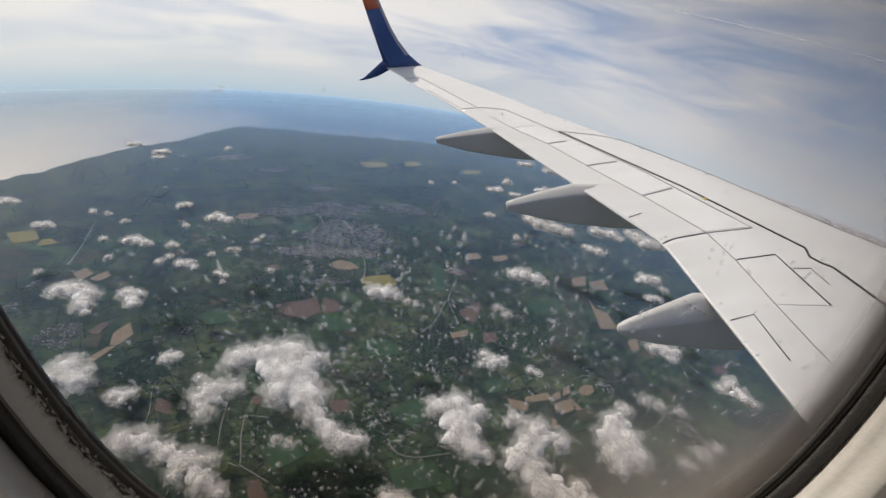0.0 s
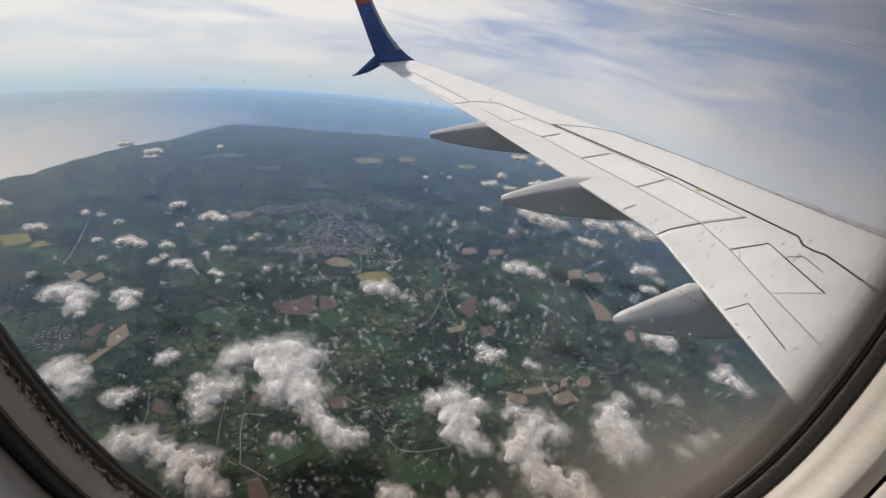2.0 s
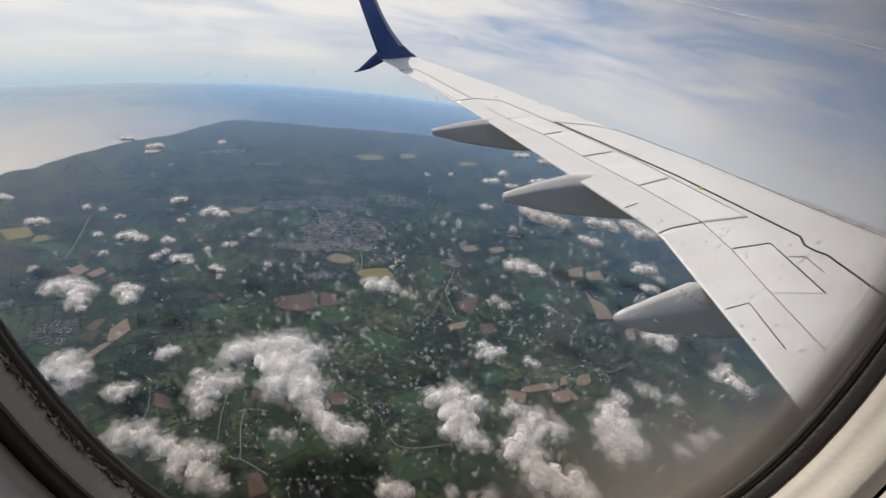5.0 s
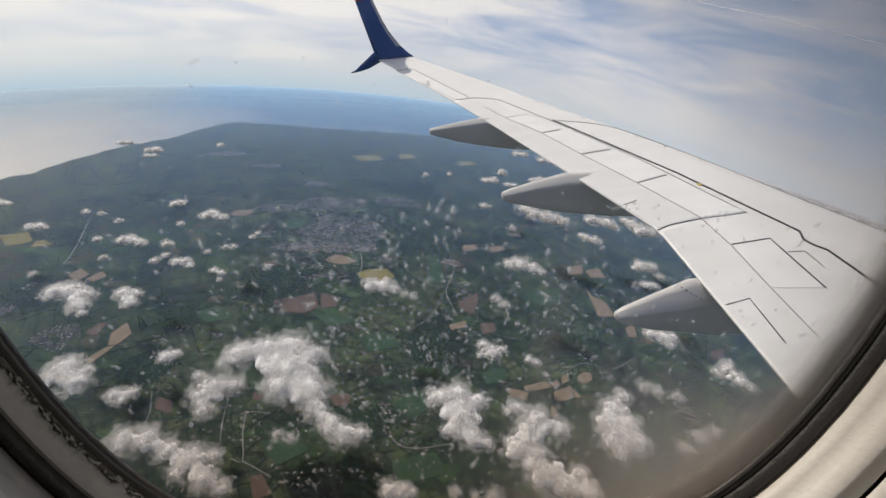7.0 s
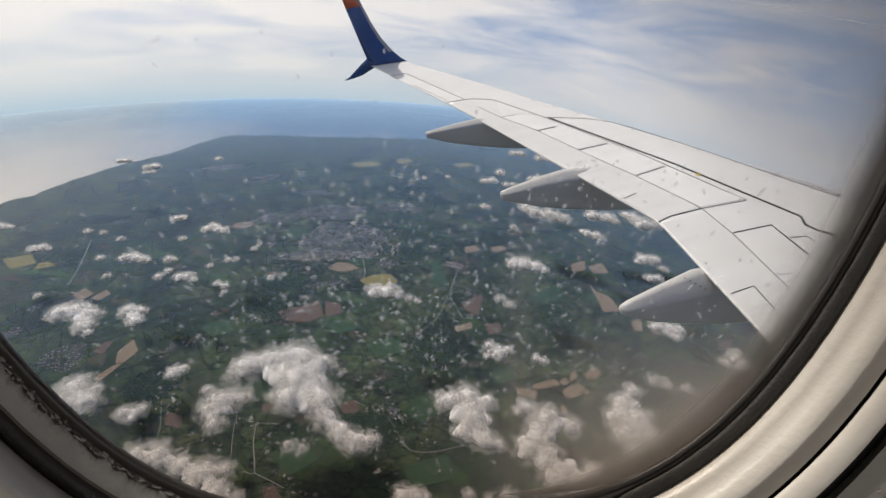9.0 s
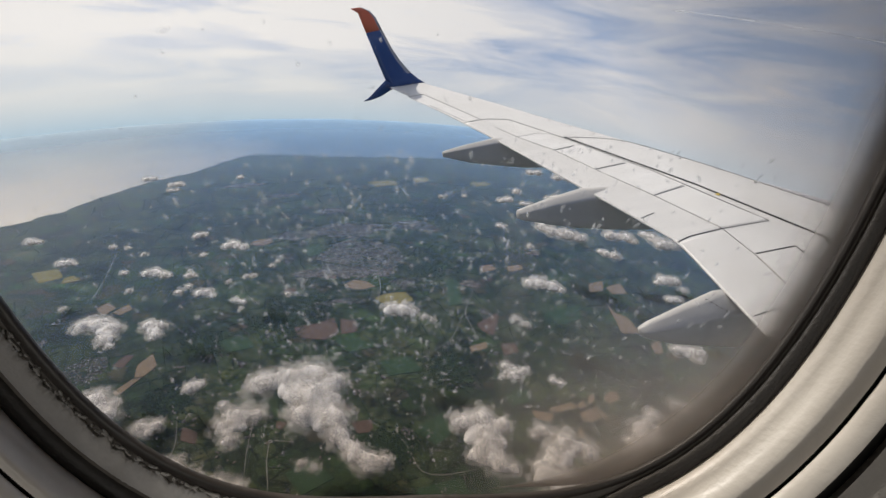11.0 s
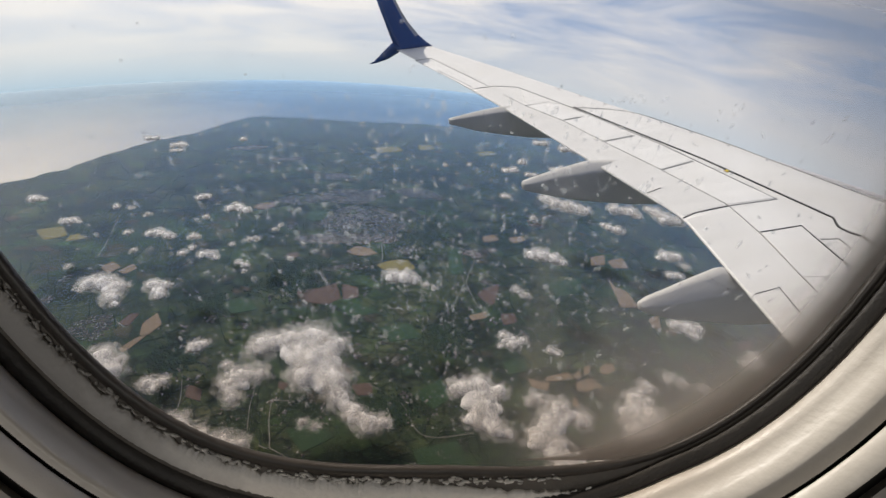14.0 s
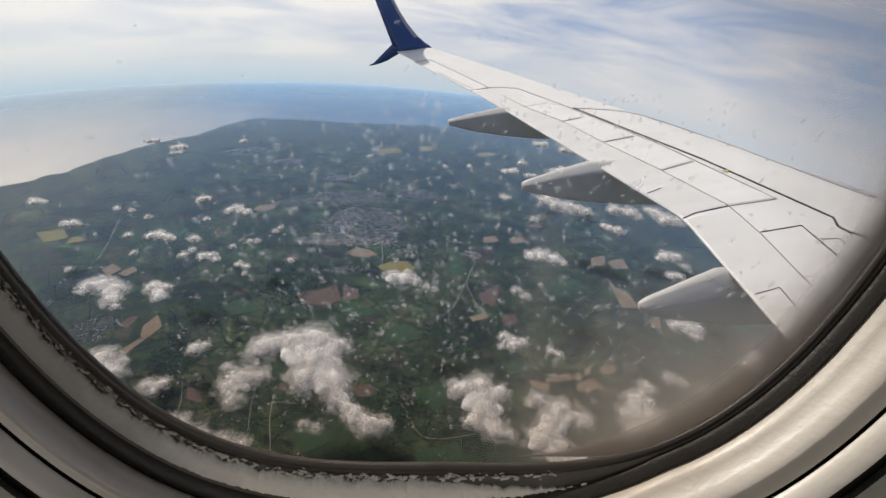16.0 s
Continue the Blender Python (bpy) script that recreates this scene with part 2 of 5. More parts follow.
def cloud_material(name, grain, loose):
    """Fine droplets that let light wander inside. grain: how far the light wanders; loose: for the drifting shreds round the body."""
    k = Mat(name)
    white = (0.86, 0.84, 0.82) if loose else (0.56, 0.545, 0.53)
    if loose:
        up = k.node("ShaderNodeCombineXYZ")
        up.inputs[2].default_value = 1.0
        body = k.blend(0.5, k.shader("ShaderNodeBsdfDiffuse", Color=white, Normal=up.outputs[0]), k.shader("ShaderNodeBsdfTranslucent", Color=white))
        return k.done(k.blend(0.13, k.shader("ShaderNodeBsdfTransparent"), body))
    # the shading hardly follows the small billows
    geo = k.node("ShaderNodeNewGeometry")
    soft = k.node("ShaderNodeVectorMath", operation="ADD")
    k.put(soft.inputs[0], geo.outputs["Normal"])
    soft.inputs[1].default_value = (0.0, 0.0, 0.9)
    even = k.node("ShaderNodeVectorMath", operation="NORMALIZE")
    k.put(even.inputs[0], soft.outputs[0])
    return k.done(k.principled(Base_Color=white, Roughness=1.0, Specular_IOR_Level=0.0, Subsurface_Weight=1.0, Subsurface_Radius=(1.0, 1.0, 1.0), Subsurface_Scale=grain, Normal=even.outputs[0]))


def haze_material():
    """Distance haze painted into sheets over the land, denser out at sea: scatters a little of the daylight."""
    k = Mat("painted_haze")
    v = k.coord()
    sx = k.node("ShaderNodeSeparateXYZ")
    k.put(sx.inputs[0], v)
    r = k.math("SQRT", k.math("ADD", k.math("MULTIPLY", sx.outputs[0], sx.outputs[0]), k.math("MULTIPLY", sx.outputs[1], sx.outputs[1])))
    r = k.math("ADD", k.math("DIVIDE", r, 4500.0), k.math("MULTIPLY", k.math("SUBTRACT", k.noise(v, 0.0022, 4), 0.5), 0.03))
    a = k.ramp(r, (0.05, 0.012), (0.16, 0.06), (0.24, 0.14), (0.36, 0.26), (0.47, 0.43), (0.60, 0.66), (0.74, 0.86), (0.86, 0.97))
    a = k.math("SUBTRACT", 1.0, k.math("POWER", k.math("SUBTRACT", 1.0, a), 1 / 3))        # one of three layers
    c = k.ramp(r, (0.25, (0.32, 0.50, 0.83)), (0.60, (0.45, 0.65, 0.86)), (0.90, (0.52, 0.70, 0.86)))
    # the haze's sunlit glow painted in: whiter towards the sun's side
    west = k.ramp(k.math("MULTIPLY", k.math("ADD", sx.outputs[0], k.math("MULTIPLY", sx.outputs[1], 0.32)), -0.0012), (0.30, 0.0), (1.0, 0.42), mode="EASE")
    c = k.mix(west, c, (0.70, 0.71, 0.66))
    # far out to the east the painted haze turns pale and pinkish
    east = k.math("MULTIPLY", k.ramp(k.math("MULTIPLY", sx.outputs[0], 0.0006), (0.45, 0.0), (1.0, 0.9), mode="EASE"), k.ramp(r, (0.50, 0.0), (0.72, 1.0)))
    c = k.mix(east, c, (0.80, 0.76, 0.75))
    body = k.blend(0.3, k.shader("ShaderNodeBsdfDiffuse", Color=c), k.shader("ShaderNodeBsdfTranslucent", Color=c))
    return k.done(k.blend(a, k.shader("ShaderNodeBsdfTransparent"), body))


def pane_material():
    """Scratched and grimy acrylic: clear, with a milky film where the grime lies."""
    k = Mat("grimy_acrylic")
    v = k.coord()
    sx = k.node("ShaderNodeSeparateXYZ")
    k.put(sx.inputs[0], v)
    # a smear in the lower corner, a thin uneven film and wipe marks
    px = k.math("SUBTRACT", sx.outputs[0], 0.088)
    py = k.math("ADD", sx.outputs[1], 0.070)
    r = k.math("SQRT", k.math("ADD", k.math("MULTIPLY", px, px), k.math("MULTIPLY", k.math("MULTIPLY", py, py), 1.6)))
    smear = k.ramp(k.math("ADD", r, k.math("MULTIPLY", k.noise(v, 30.0, 4), 0.03)), (0.010, 1.0), (0.115, 0.0), mode="EASE")
    film = k.ramp(k.noise(v, 14.0, 5, 0.6), (0.35, 0.3), (0.75, 1.0))
    wipe = k.ramp(k.noise(k.coord(scale=(1.0, 0.12, 1.0), rot=(0, 0, -0.15)), 55.0, 3), (0.58, 0.0), (0.75, 1.0))
    a = k.math("ADD", k.math("MULTIPLY", smear, 0.155), k.math("ADD", k.math("MULTIPLY", film, 0.013), k.math("MULTIPLY", wipe, 0.02)))
    # lens vignetting painted into the pane's tint: browner and darker far out and low down
    qx, qy = k.math("ADD", sx.outputs[0], 0.06), k.math("ADD", sx.outputs[1], 0.03)
    far = k.math("SQRT", k.math("ADD", k.math("MULTIPLY", qx, qx), k.math("MULTIPLY", qy, qy)))
    tint = k.ramp(k.math("ADD", far, k.math("MULTIPLY", k.noise(v, 22.0, 4), 0.016)), (0.165, (0.985, 0.985, 0.98)), (0.24, (0.67, 0.655, 0.64)))
    low = k.ramp(k.math("ADD", k.math("ADD", sx.outputs[1], 0.10), k.math("MULTIPLY", k.noise(v, 18.0, 4), 0.02)), (0.025, (0.84, 0.785, 0.73)), (0.115, (1.0, 1.0, 1.0)), mode="EASE")
    tint = k.mix(1.0, tint, low, "MULTIPLY")
    c = (0.95, 0.86, 0.78)
    grime = k.blend(0.55, k.shader("ShaderNodeBsdfDiffuse", Color=c), k.shader("ShaderNodeBsdfTranslucent", Color=c))
    return k.done(k.blend(a, k.shader("ShaderNodeBsdfTransparent", Color=tint), grime))


def smear_material():
    """The outer pane: clear but for the grime in its lower corner."""
    k = Mat("smeared_acrylic")
    v = k.coord()
    sx = k.node("ShaderNodeSeparateXYZ")
    k.put(sx.inputs[0], v)
    px, py = k.math("SUBTRACT", sx.outputs[0], 0.095), k.math("ADD", sx.outputs[1], 0.075)
    r = k.math("SQRT", k.math("ADD", k.math("MULTIPLY", px, px), k.math("MULTIPLY", k.math("MULTIPLY", py, py), 1.6)))
    smear = k.ramp(k.math("ADD", r, k.math("MULTIPLY", k.noise(v, 34.0, 5), 0.03)), (0.010, 1.0), (0.110, 0.0), mode="EASE")
    # a drip that has run down the middle
    dx = k.math("ABSOLUTE", k.math("SUBTRACT", sx.outputs[0], k.math("ADD", k.math("MULTIPLY", sx.outputs[1], 0.10), 0.033)))
    drip = k.math("MULTIPLY", k.ramp(k.math("ADD", dx, k.math("MULTIPLY", k.noise(v, 60.0, 3), 0.004)), (0.002, 1.0), (0.010, 0.0), mode="EASE"), k.ramp(k.math("ADD", sx.outputs[1], 0.1), (0.03, 0.3), (0.07, 1.0), (0.12, 0.6), (0.145, 0.0)))
    c = (0.95, 0.87, 0.80)
    grime = k.blend(0.55, k.shader("ShaderNodeBsdfDiffuse", Color=c), k.shader("ShaderNodeBsdfTranslucent", Color=c))
    a = k.math("ADD", k.math("MULTIPLY", smear, 0.14), k.math("MULTIPLY", drip, 0.045))
    return k.done(k.blend(a, k.shader("ShaderNodeBsdfTransparent"), grime))


def veil_material():
    """The seal's blurred edge painted as a milky gradient, thicker towards the seal."""
    k = Mat("blurred_seal_edge")
    uv = k.node("ShaderNodeUVMap")
    sx = k.node("ShaderNodeSeparateXYZ")
    k.put(sx.inputs[0], uv.outputs[0])
    across = sx.outputs[1]
    c = k.ramp(across, (0.0, (0.80, 0.73, 0.66)), (0.50, (0.55, 0.49, 0.44)), (0.72, (0.22, 0.195, 0.172)), mode="EASE")
    a = k.ramp(across, (0.0, 0.0), (0.22, 0.035), (0.42, 0.20), (0.62, 0.62), (0.80, 0.97))
    body = k.blend(0.5, k.shader("ShaderNodeBsdfDiffuse", Color=c), k.shader("ShaderNodeBsdfTranslucent", Color=c))
    return k.done(k.blend(a, k.shader("ShaderNodeBsdfTransparent"), body))


def speck_material():
    k = Mat("dried_water_specks")
    gi = k.node("ShaderNodeNewGeometry")
    body = k.blend(0.85, k.shader("ShaderNodeBsdfDiffuse", Color=(0.95, 0.95, 0.95)), k.shader("ShaderNodeBsdfTranslucent", Color=(0.97, 0.97, 0.97)))
    a = k.math("MULTIPLY_ADD", k.math("POWER", gi.outputs["Random Per Island"], 2.5), 0.13, 0.014)
    return k.done(k.blend(a, k.shader("ShaderNodeBsdfTransparent"), body))


def frost_material():
    k = Mat("rime_frost")
    v = k.coord()
    sx = k.node("ShaderNodeSeparateXYZ")
    k.put(sx.inputs[0], v)
    # grey up the side, white along the sill: the brighter light there painted in
    sill_light = k.math("ADD", k.math("DIVIDE", k.math("ADD", sx.outputs[0], 0.125), 0.055), k.math("SUBTRACT", k.noise(v, 60.0, 5, 0.6), 0.5), clamp=True)
    col = k.mix(sill_light, (0.42, 0.41, 0.40), (0.94, 0.92, 0.89))
    col = k.mix(k.math("MULTIPLY", k.noise(v, 420.0, 5, 0.6), 0.22), col, (0.20, 0.19, 0.18))
    return k.done(k.principled(Base_Color=col, Roughness=0.8, Normal=k.bump(k.noise(v, 500.0, 4), 0.35, 0.001)))


def house_material(name="brick_and_slate_houses", bright=False):
    k = Mat(name)
    gi = k.node("ShaderNodeNewGeometry")
    if bright:
        stops = ((0.0, (0.20, 0.13, 0.10)), (0.3, (0.30, 0.20, 0.15)), (0.55, (0.13, 0.10, 0.09)), (0.68, (0.38, 0.32, 0.27)), (0.85, (0.55, 0.52, 0.48)))
    else:
        stops = ((0.0, (0.085, 0.076, 0.074)), (0.35, (0.135, 0.105, 0.094)), (0.6, (0.085, 0.088, 0.098)), (0.72, (0.19, 0.165, 0.15)), (0.90, (0.40, 0.39, 0.37)))
    col = k.ramp(gi.outputs["Random Per Island"], *stops, mode="CONSTANT")
    return k.done(k.principled(Base_Color=col, Roughness=0.85))


def wood_material():
    k = Mat("dark_foliage")
    gi = k.node("ShaderNodeNewGeometry")
    col = k.mix(gi.outputs["Random Per Island"], (0.014, 0.026, 0.014), (0.034, 0.056, 0.024))
    return k.done(k.principled(Base_Color=col, Roughness=0.95, Specular_IOR_Level=0.1))


# ---- mesh helpers ----
def mesh_of(name, verts, faces, materials, smooth=False, idx=None):
    me = bpy.data.meshes.new(name)
    me.from_pydata([tuple(map(float, v)) for v in verts], [], [tuple(map(int, q)) for q in faces])
    for m in materials if isinstance(materials, (list, tuple)) else [materials]:
        me.materials.append(m)
    if idx is not None:
        me.polygons.foreach_set("material_index", idx)
    if smooth:
        me.polygons.foreach_set("use_smooth", [True] * len(me.polygons))
    me.update()
    return me


def part(name, me, parent, label=""):
    """One mesh under a thing or under a part."""
    ob = new(name, me)
    ob.parent = parent
    if label:
        ob["label"] = label
    return ob


def thing(name, label, category, me=None, m=None, group="", kind=""):
    ob = new(name, me)
    if m is not None:
        ob.matrix_world = m
    return tagged(ob, label, category, group, kind)


def loft(rings, closed=True, caps=True):
    """Faces between rings of equal length; each ring a closed loop of points."""
    n, verts, faces = len(rings[0]), [p for r in rings for p in r], []
    for i in range(len(rings) - 1):
        for j in range(n if closed else n - 1):
            a, b = i * n + j, i * n + (j + 1) % n
            faces.append((a, b, b + n, a + n))
    if caps and closed:
        faces.append(tuple(reversed(range(n))))
        faces.append(tuple(range(len(verts) - n, len(verts))))
    return verts, faces


# ---- the land, the sea and the sky ----
RAD, HIGH = 14888.5, 600.0        # the land's curve, and the eye's height over it


def over(e, n, up=0.0):
    """The point over the land at e, n metres along it from below the eye."""
    d = math.hypot(e, n)
    th = d / RAD
    s = (RAD + up) * math.sin(th) / d if d > 1e-6 else 0.0
    return Vector((e * s, n * s, (RAD + up) * math.cos(th) - RAD - HIGH))


def stand(e, n, up=0.0, turn=0.0):
    """A pose upright on the land at e, n."""
    p = over(e, n, up)
    z = (p - Vector((0, 0, -RAD - HIGH))).normalized()
    away = Vector((e, n, 0)).normalized()
    x = away.cross(z).normalized()
    return Matrix.Translation(p) @ Matrix((x, z.cross(x), z)).transposed().to_4x4() @ pose(0, 0, 0, 0, 0, turn)


COAST_AZ = (-180, -110, -95, -75, -60, -45.4, -40.8, -35.6, -30.1, -24.0, -22.1, -17.7, -10.9, -3.8, 3.6, 10.5, 16, 22, 30, 180)
COAST_AT = (4500, 4500, 2600, 1750, 1600, 1593, 1644, 1766, 1845, 2059, 2084, 2032, 1991, 2019, 2068, 2560, 3300, 4000, 4500, 4500)


def coast(az):
    w = noise.noise((az * 0.55, 3.1, 0)) * 26 + noise.noise((az * 2.3, 8.4, 0)) * 9
    return min(4490.0, float(np.interp(az, COAST_AZ, COAST_AT)) + w)


def dome(name, inner, outer, up, n_az, n_r, material, label, category, kind="structure"):
    verts, faces = [], []
    for i in range(n_az + 1):
        az = -180 + 360 * i / n_az
        r0, r1 = inner(az), outer(az)
        for j in range(n_r + 1):
            r = r0 + (r1 - r0) * (j / n_r) ** 1.4
            verts.append(over(r * math.sin(radians(az)), r * math.cos(radians(az)), up))
    for i in range(n_az):
        for j in range(n_r):
            a = i * (n_r + 1) + j
            faces.append((a, a + 1, a + n_r + 2, a + n_r + 1))
    return thing(name, label, category, mesh_of(name, verts, faces, material, True), kind=kind)


M_LAND, M_SEA = land_material(), sea_material()
dome("ground", lambda a: 1.0, lambda a: 4500.0, 0.0, 360, 80, M_LAND, "dark green patchwork farmland with hedges and woods", "land")
dome("water", coast, lambda a: 4500.0, 1.2, 1440, 24, M_SEA, "calm blue sea with sandy shallows along the shore", "sea")


M_HAZE = haze_material()
# three stacked sheets stand in for the depth of hazy air
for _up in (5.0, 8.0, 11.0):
    dome("painted_haze_sheet", lambda a: 300.0, lambda a: 4440.0, _up, 360, 60, M_HAZE, "thin bluish sheet with distance haze painted into it", "haze")


FIELDS = []


def open_land(e, n):
    """True where no bare or flowering field lies."""
    return all((Vector((e, n)) - c).length > r * 1.25 for c, r in FIELDS)


def sheet(name, pts, up, material, label, category, group, kind=""):
    """A field: a flat patch with an uneven rim, following the land."""
    c = Vector((sum(p[0] for p in pts) / len(pts), sum(p[1] for p in pts) / len(pts)))
    rim = []
    for i, p in enumerate(pts):
        a, b = Vector(p), Vector(pts[(i + 1) % len(pts)])
        for s in (0, 0.25, 0.5, 0.75):
            q = a.lerp(b, s)
            w = 1 + 0.07 * noise.noise((q.x * 0.06, q.y * 0.06, 2.0))
            if s == 0:
                w -= 0.04
            rim.append(c + (q - c) * w)
    FIELDS.append((c, min((q - c).length for q in rim)))
    base = over(c.x, c.y)
    n = len(rim)
    verts = [over(q.x, q.y, up) - base for q in rim] + [over(c.x, c.y, up) - base] + [over(q.x, q.y, -1.0) - base for q in rim]
    faces = [(i, (i + 1) % n, n) for i in range(n)] + [(n + 1 + i, n + 1 + (i + 1) % n, (i + 1) % n, i) for i in range(n)]
    return thing(name, label, category, mesh_of(name, verts, faces, material), Matrix.Translation(base), group, kind)


M_PLOUGH = field_material("ploughed_soil", (0.105, 0.074, 0.058), 0.6)
M_RAPE = field_material("rape_flowers", (0.19, 0.160, 0.052), 0.2)
M_STRAW = field_material("dry_stubble", (0.205, 0.155, 0.105), -0.4)
M_PASTURE = field_material("lush_pasture", (0.036, 0.066, 0.032), 0.9)
for pts in ([(-260, 684), (-218, 698), (-187, 721), (-168, 674), (-189, 651), (-238, 652)],
            [(-175, 720), (-142, 713), (-132, 682), (-163, 671)],
            [(137, 762), (155, 779), (151, 742), (138, 699), (113, 715), (107, 735)],
            [(152, 673), (181, 682), (184, 657), (155, 641)],
            [(-104, 465), (-74, 472), (-67, 450), (-91, 445)],
            [(-218, 459), (-201, 457), (-205, 443), (-215, 447)],
            [(-177, 325), (-162, 331), (-142, 305), (-162, 296)],):
    sheet("ploughed_field", pts, 0.8, M_PLOUGH, "bare reddish-brown ploughed field among green fields", "field", "ploughed fields")
for pts in ([(-532, 555), (-525, 582), (-511, 583), (-511, 551)],
            [(-351, 439), (-325, 431), (-319, 411), (-344, 416)],
            [(643, 675), (682, 688), (665, 657), (635, 651)],
            [(-321, 810), (-298, 822), (-289, 805), (-306, 794)],):
    sheet("ploughed_field", pts, 0.8, M_PLOUGH, "bare reddish-brown ploughed field among green fields", "field", "ploughed fields")
for pts in ([(-117, 799), (-93, 820), (-50, 832), (-31, 803), (-45, 781), (-95, 782)],
            [(-899, 836), (-851, 858), (-814, 822), (-848, 795)],
            [(-810, 820), (-797, 831), (-771, 814), (-801, 795)],
            [(-257, 1579), (-167, 1631), (-137, 1582), (-217, 1529)],
            [(-95, 1672), (-42, 1700), (-24, 1644), (-80, 1609)],
            [(128, 1664), (196, 1707), (218, 1670), (146, 1619)],):
    sheet("rape_field", pts, 0.8, M_RAPE, "yellow rape field in flower among green fields", "field", "yellow fields")
for pts in ([(187, 514), (224, 509), (219, 490), (191, 497)],
            [(218, 521), (260, 538), (269, 526), (236, 514), (218, 512)],
            [(268, 532), (282, 545), (286, 532), (273, 523)],
            [(294, 556), (307, 562), (303, 544), (288, 534)],
            [(270, 516), (297, 529), (304, 509), (283, 497), (268, 498)],
            [(299, 536), (305, 529), (318, 511), (308, 507), (298, 520)],
            [(323, 557), (335, 569), (351, 571), (352, 555), (331, 541), (321, 543)],):
    sheet("stubble_field", pts, 0.8, M_STRAW, "dry tan stubble field edged by dark hedges", "field", "tan fields")
for pts in ([(259, 485), (266, 481), (266, 461), (254, 464)],
            [(419, 853), (427, 820), (453, 803), (462, 752), (418, 740), (420, 776)],
            [(88, 659), (122, 677), (124, 660), (94, 645)],
            [(399, 936), (442, 959), (430, 911), (392, 898)],
            [(441, 929), (487, 955), (488, 908), (447, 899)],
            [(470, 715), (496, 731), (487, 689), (466, 686)],
            [(-491, 559), (-481, 591), (-459, 562), (-466, 534), (-479, 531)],):
    sheet("stubble_field", pts, 0.8, M_STRAW, "dry tan stubble field edged by dark hedges", "field", "tan fields")
for pts in ([(-480, 527), (-468, 532), (-482, 490), (-495, 497)],
            [(-665, 711), (-656, 734), (-628, 717), (-637, 691)],
            [(-626, 701), (-611, 730), (-594, 716), (-606, 694)],
            [(-192, 843), (-175, 870), (-145, 865), (-121, 846), (-148, 830), (-177, 831)],
            [(194, 985), (236, 1003), (241, 984), (198, 954)],
            [(125, 974), (169, 998), (171, 969), (132, 947)],
            [(-475, 1011), (-468, 1039), (-428, 1056), (-421, 1030), (-450, 1008)],):
    sheet("stubble_field", pts, 0.8, M_STRAW, "dry tan stubble field edged by dark hedges", "field", "tan fields")
for pts in ([(-325, 1023), (-285, 1037), (-270, 994), (-302, 964), (-328, 984)],
            [(-174, 652), (-133, 664), (-86, 643), (-135, 621)],
            [(-80, 600), (-30, 621), (4, 587), (-55, 567)],
            [(-180, 374), (-146, 394), (-109, 370), (-147, 343)],
            [(257, 790), (346, 839), (347, 784), (261, 740)],
            [(38, 493), (57, 461), (31, 432), (-6, 455)],
            [(-385, 629), (-344, 653), (-311, 621), (-353, 601)],):
    sheet("pasture", pts, 0.8, M_PASTURE, "lush green pasture between dark hedges", "field", "green fields")
for pts in ([(2, 361), (66, 383), (82, 350), (20, 330)],
            [(146, 542), (188, 560), (189, 531), (153, 517)],
            [(39, 891), (66, 909), (79, 803), (47, 787)],):
    sheet("pasture", pts, 0.8, M_PASTURE, "lush green pasture between dark hedges", "field", "green fields")


def smooth_line(pts, step):
    out = []
    P = [Vector(p) for p in pts]
    for i in range(len(P) - 1):
        a, b = P[i], P[i + 1]
        p0, p3 = (P[i - 1] if i else a * 2 - b), (P[i + 2] if i + 2 < len(P) else b * 2 - a)
        n = max(2, int((b - a).length / step))
        for j in range(n):
            t = j / n
            out.append(0.5 * ((2 * a) + (b - p0) * t + (2 * p0 - 5 * a + 4 * b - p3) * t * t + (3 * a - p0 - 3 * b + p3) * t ** 3))
    return out + [P[-1]]


def road(pts, wide, up=0.9):
    line = smooth_line(pts, 12)
    base = over(line[0].x, line[0].y)
    verts, faces = [], []
    for i, q in enumerate(line):
        d = (line[min(i + 1, len(line) - 1)] - line[max(i - 1, 0)]).normalized()
        s = Vector((-d.y, d.x)) * wide / 2
        verts += [over(q.x + s.x, q.y + s.y, up) - base, over(q.x - s.x, q.y - s.y, up) - base]
    faces = [(2 * i, 2 * i + 1, 2 * i + 3, 2 * i + 2) for i in range(len(line) - 1)]
    return thing("road", "narrow pale country road between fields", "road", mesh_of("road", verts, faces, M_ROAD), Matrix.Translation(base), kind="structure")


for pts, wide in (([(-216, 423), (-209, 390), (-193, 346), (-209, 349)], 2.2),
                  ([(-193, 346), (-167, 335), (-150, 327)], 2.2),
                  ([(-216, 423), (-196, 424), (-181, 423)], 1.6),
                  ([(94, 915), (104, 865), (91, 805), (84, 762), (106, 689)], 2.2),
                  ([(-213, 1086), (-260, 1025), (-259, 948), (-230, 884)], 3.0),
                  ([(-227, 885), (-192, 904), (-124, 902), (-83, 896)], 3.0),
                  ([(-383, 1147), (-314, 1121), (-260, 1059), (-229, 983)], 2.6),
                  ([(-126, 915), (-109, 841), (-109, 795)], 2.4)):
    road(pts, wide * 0.55)
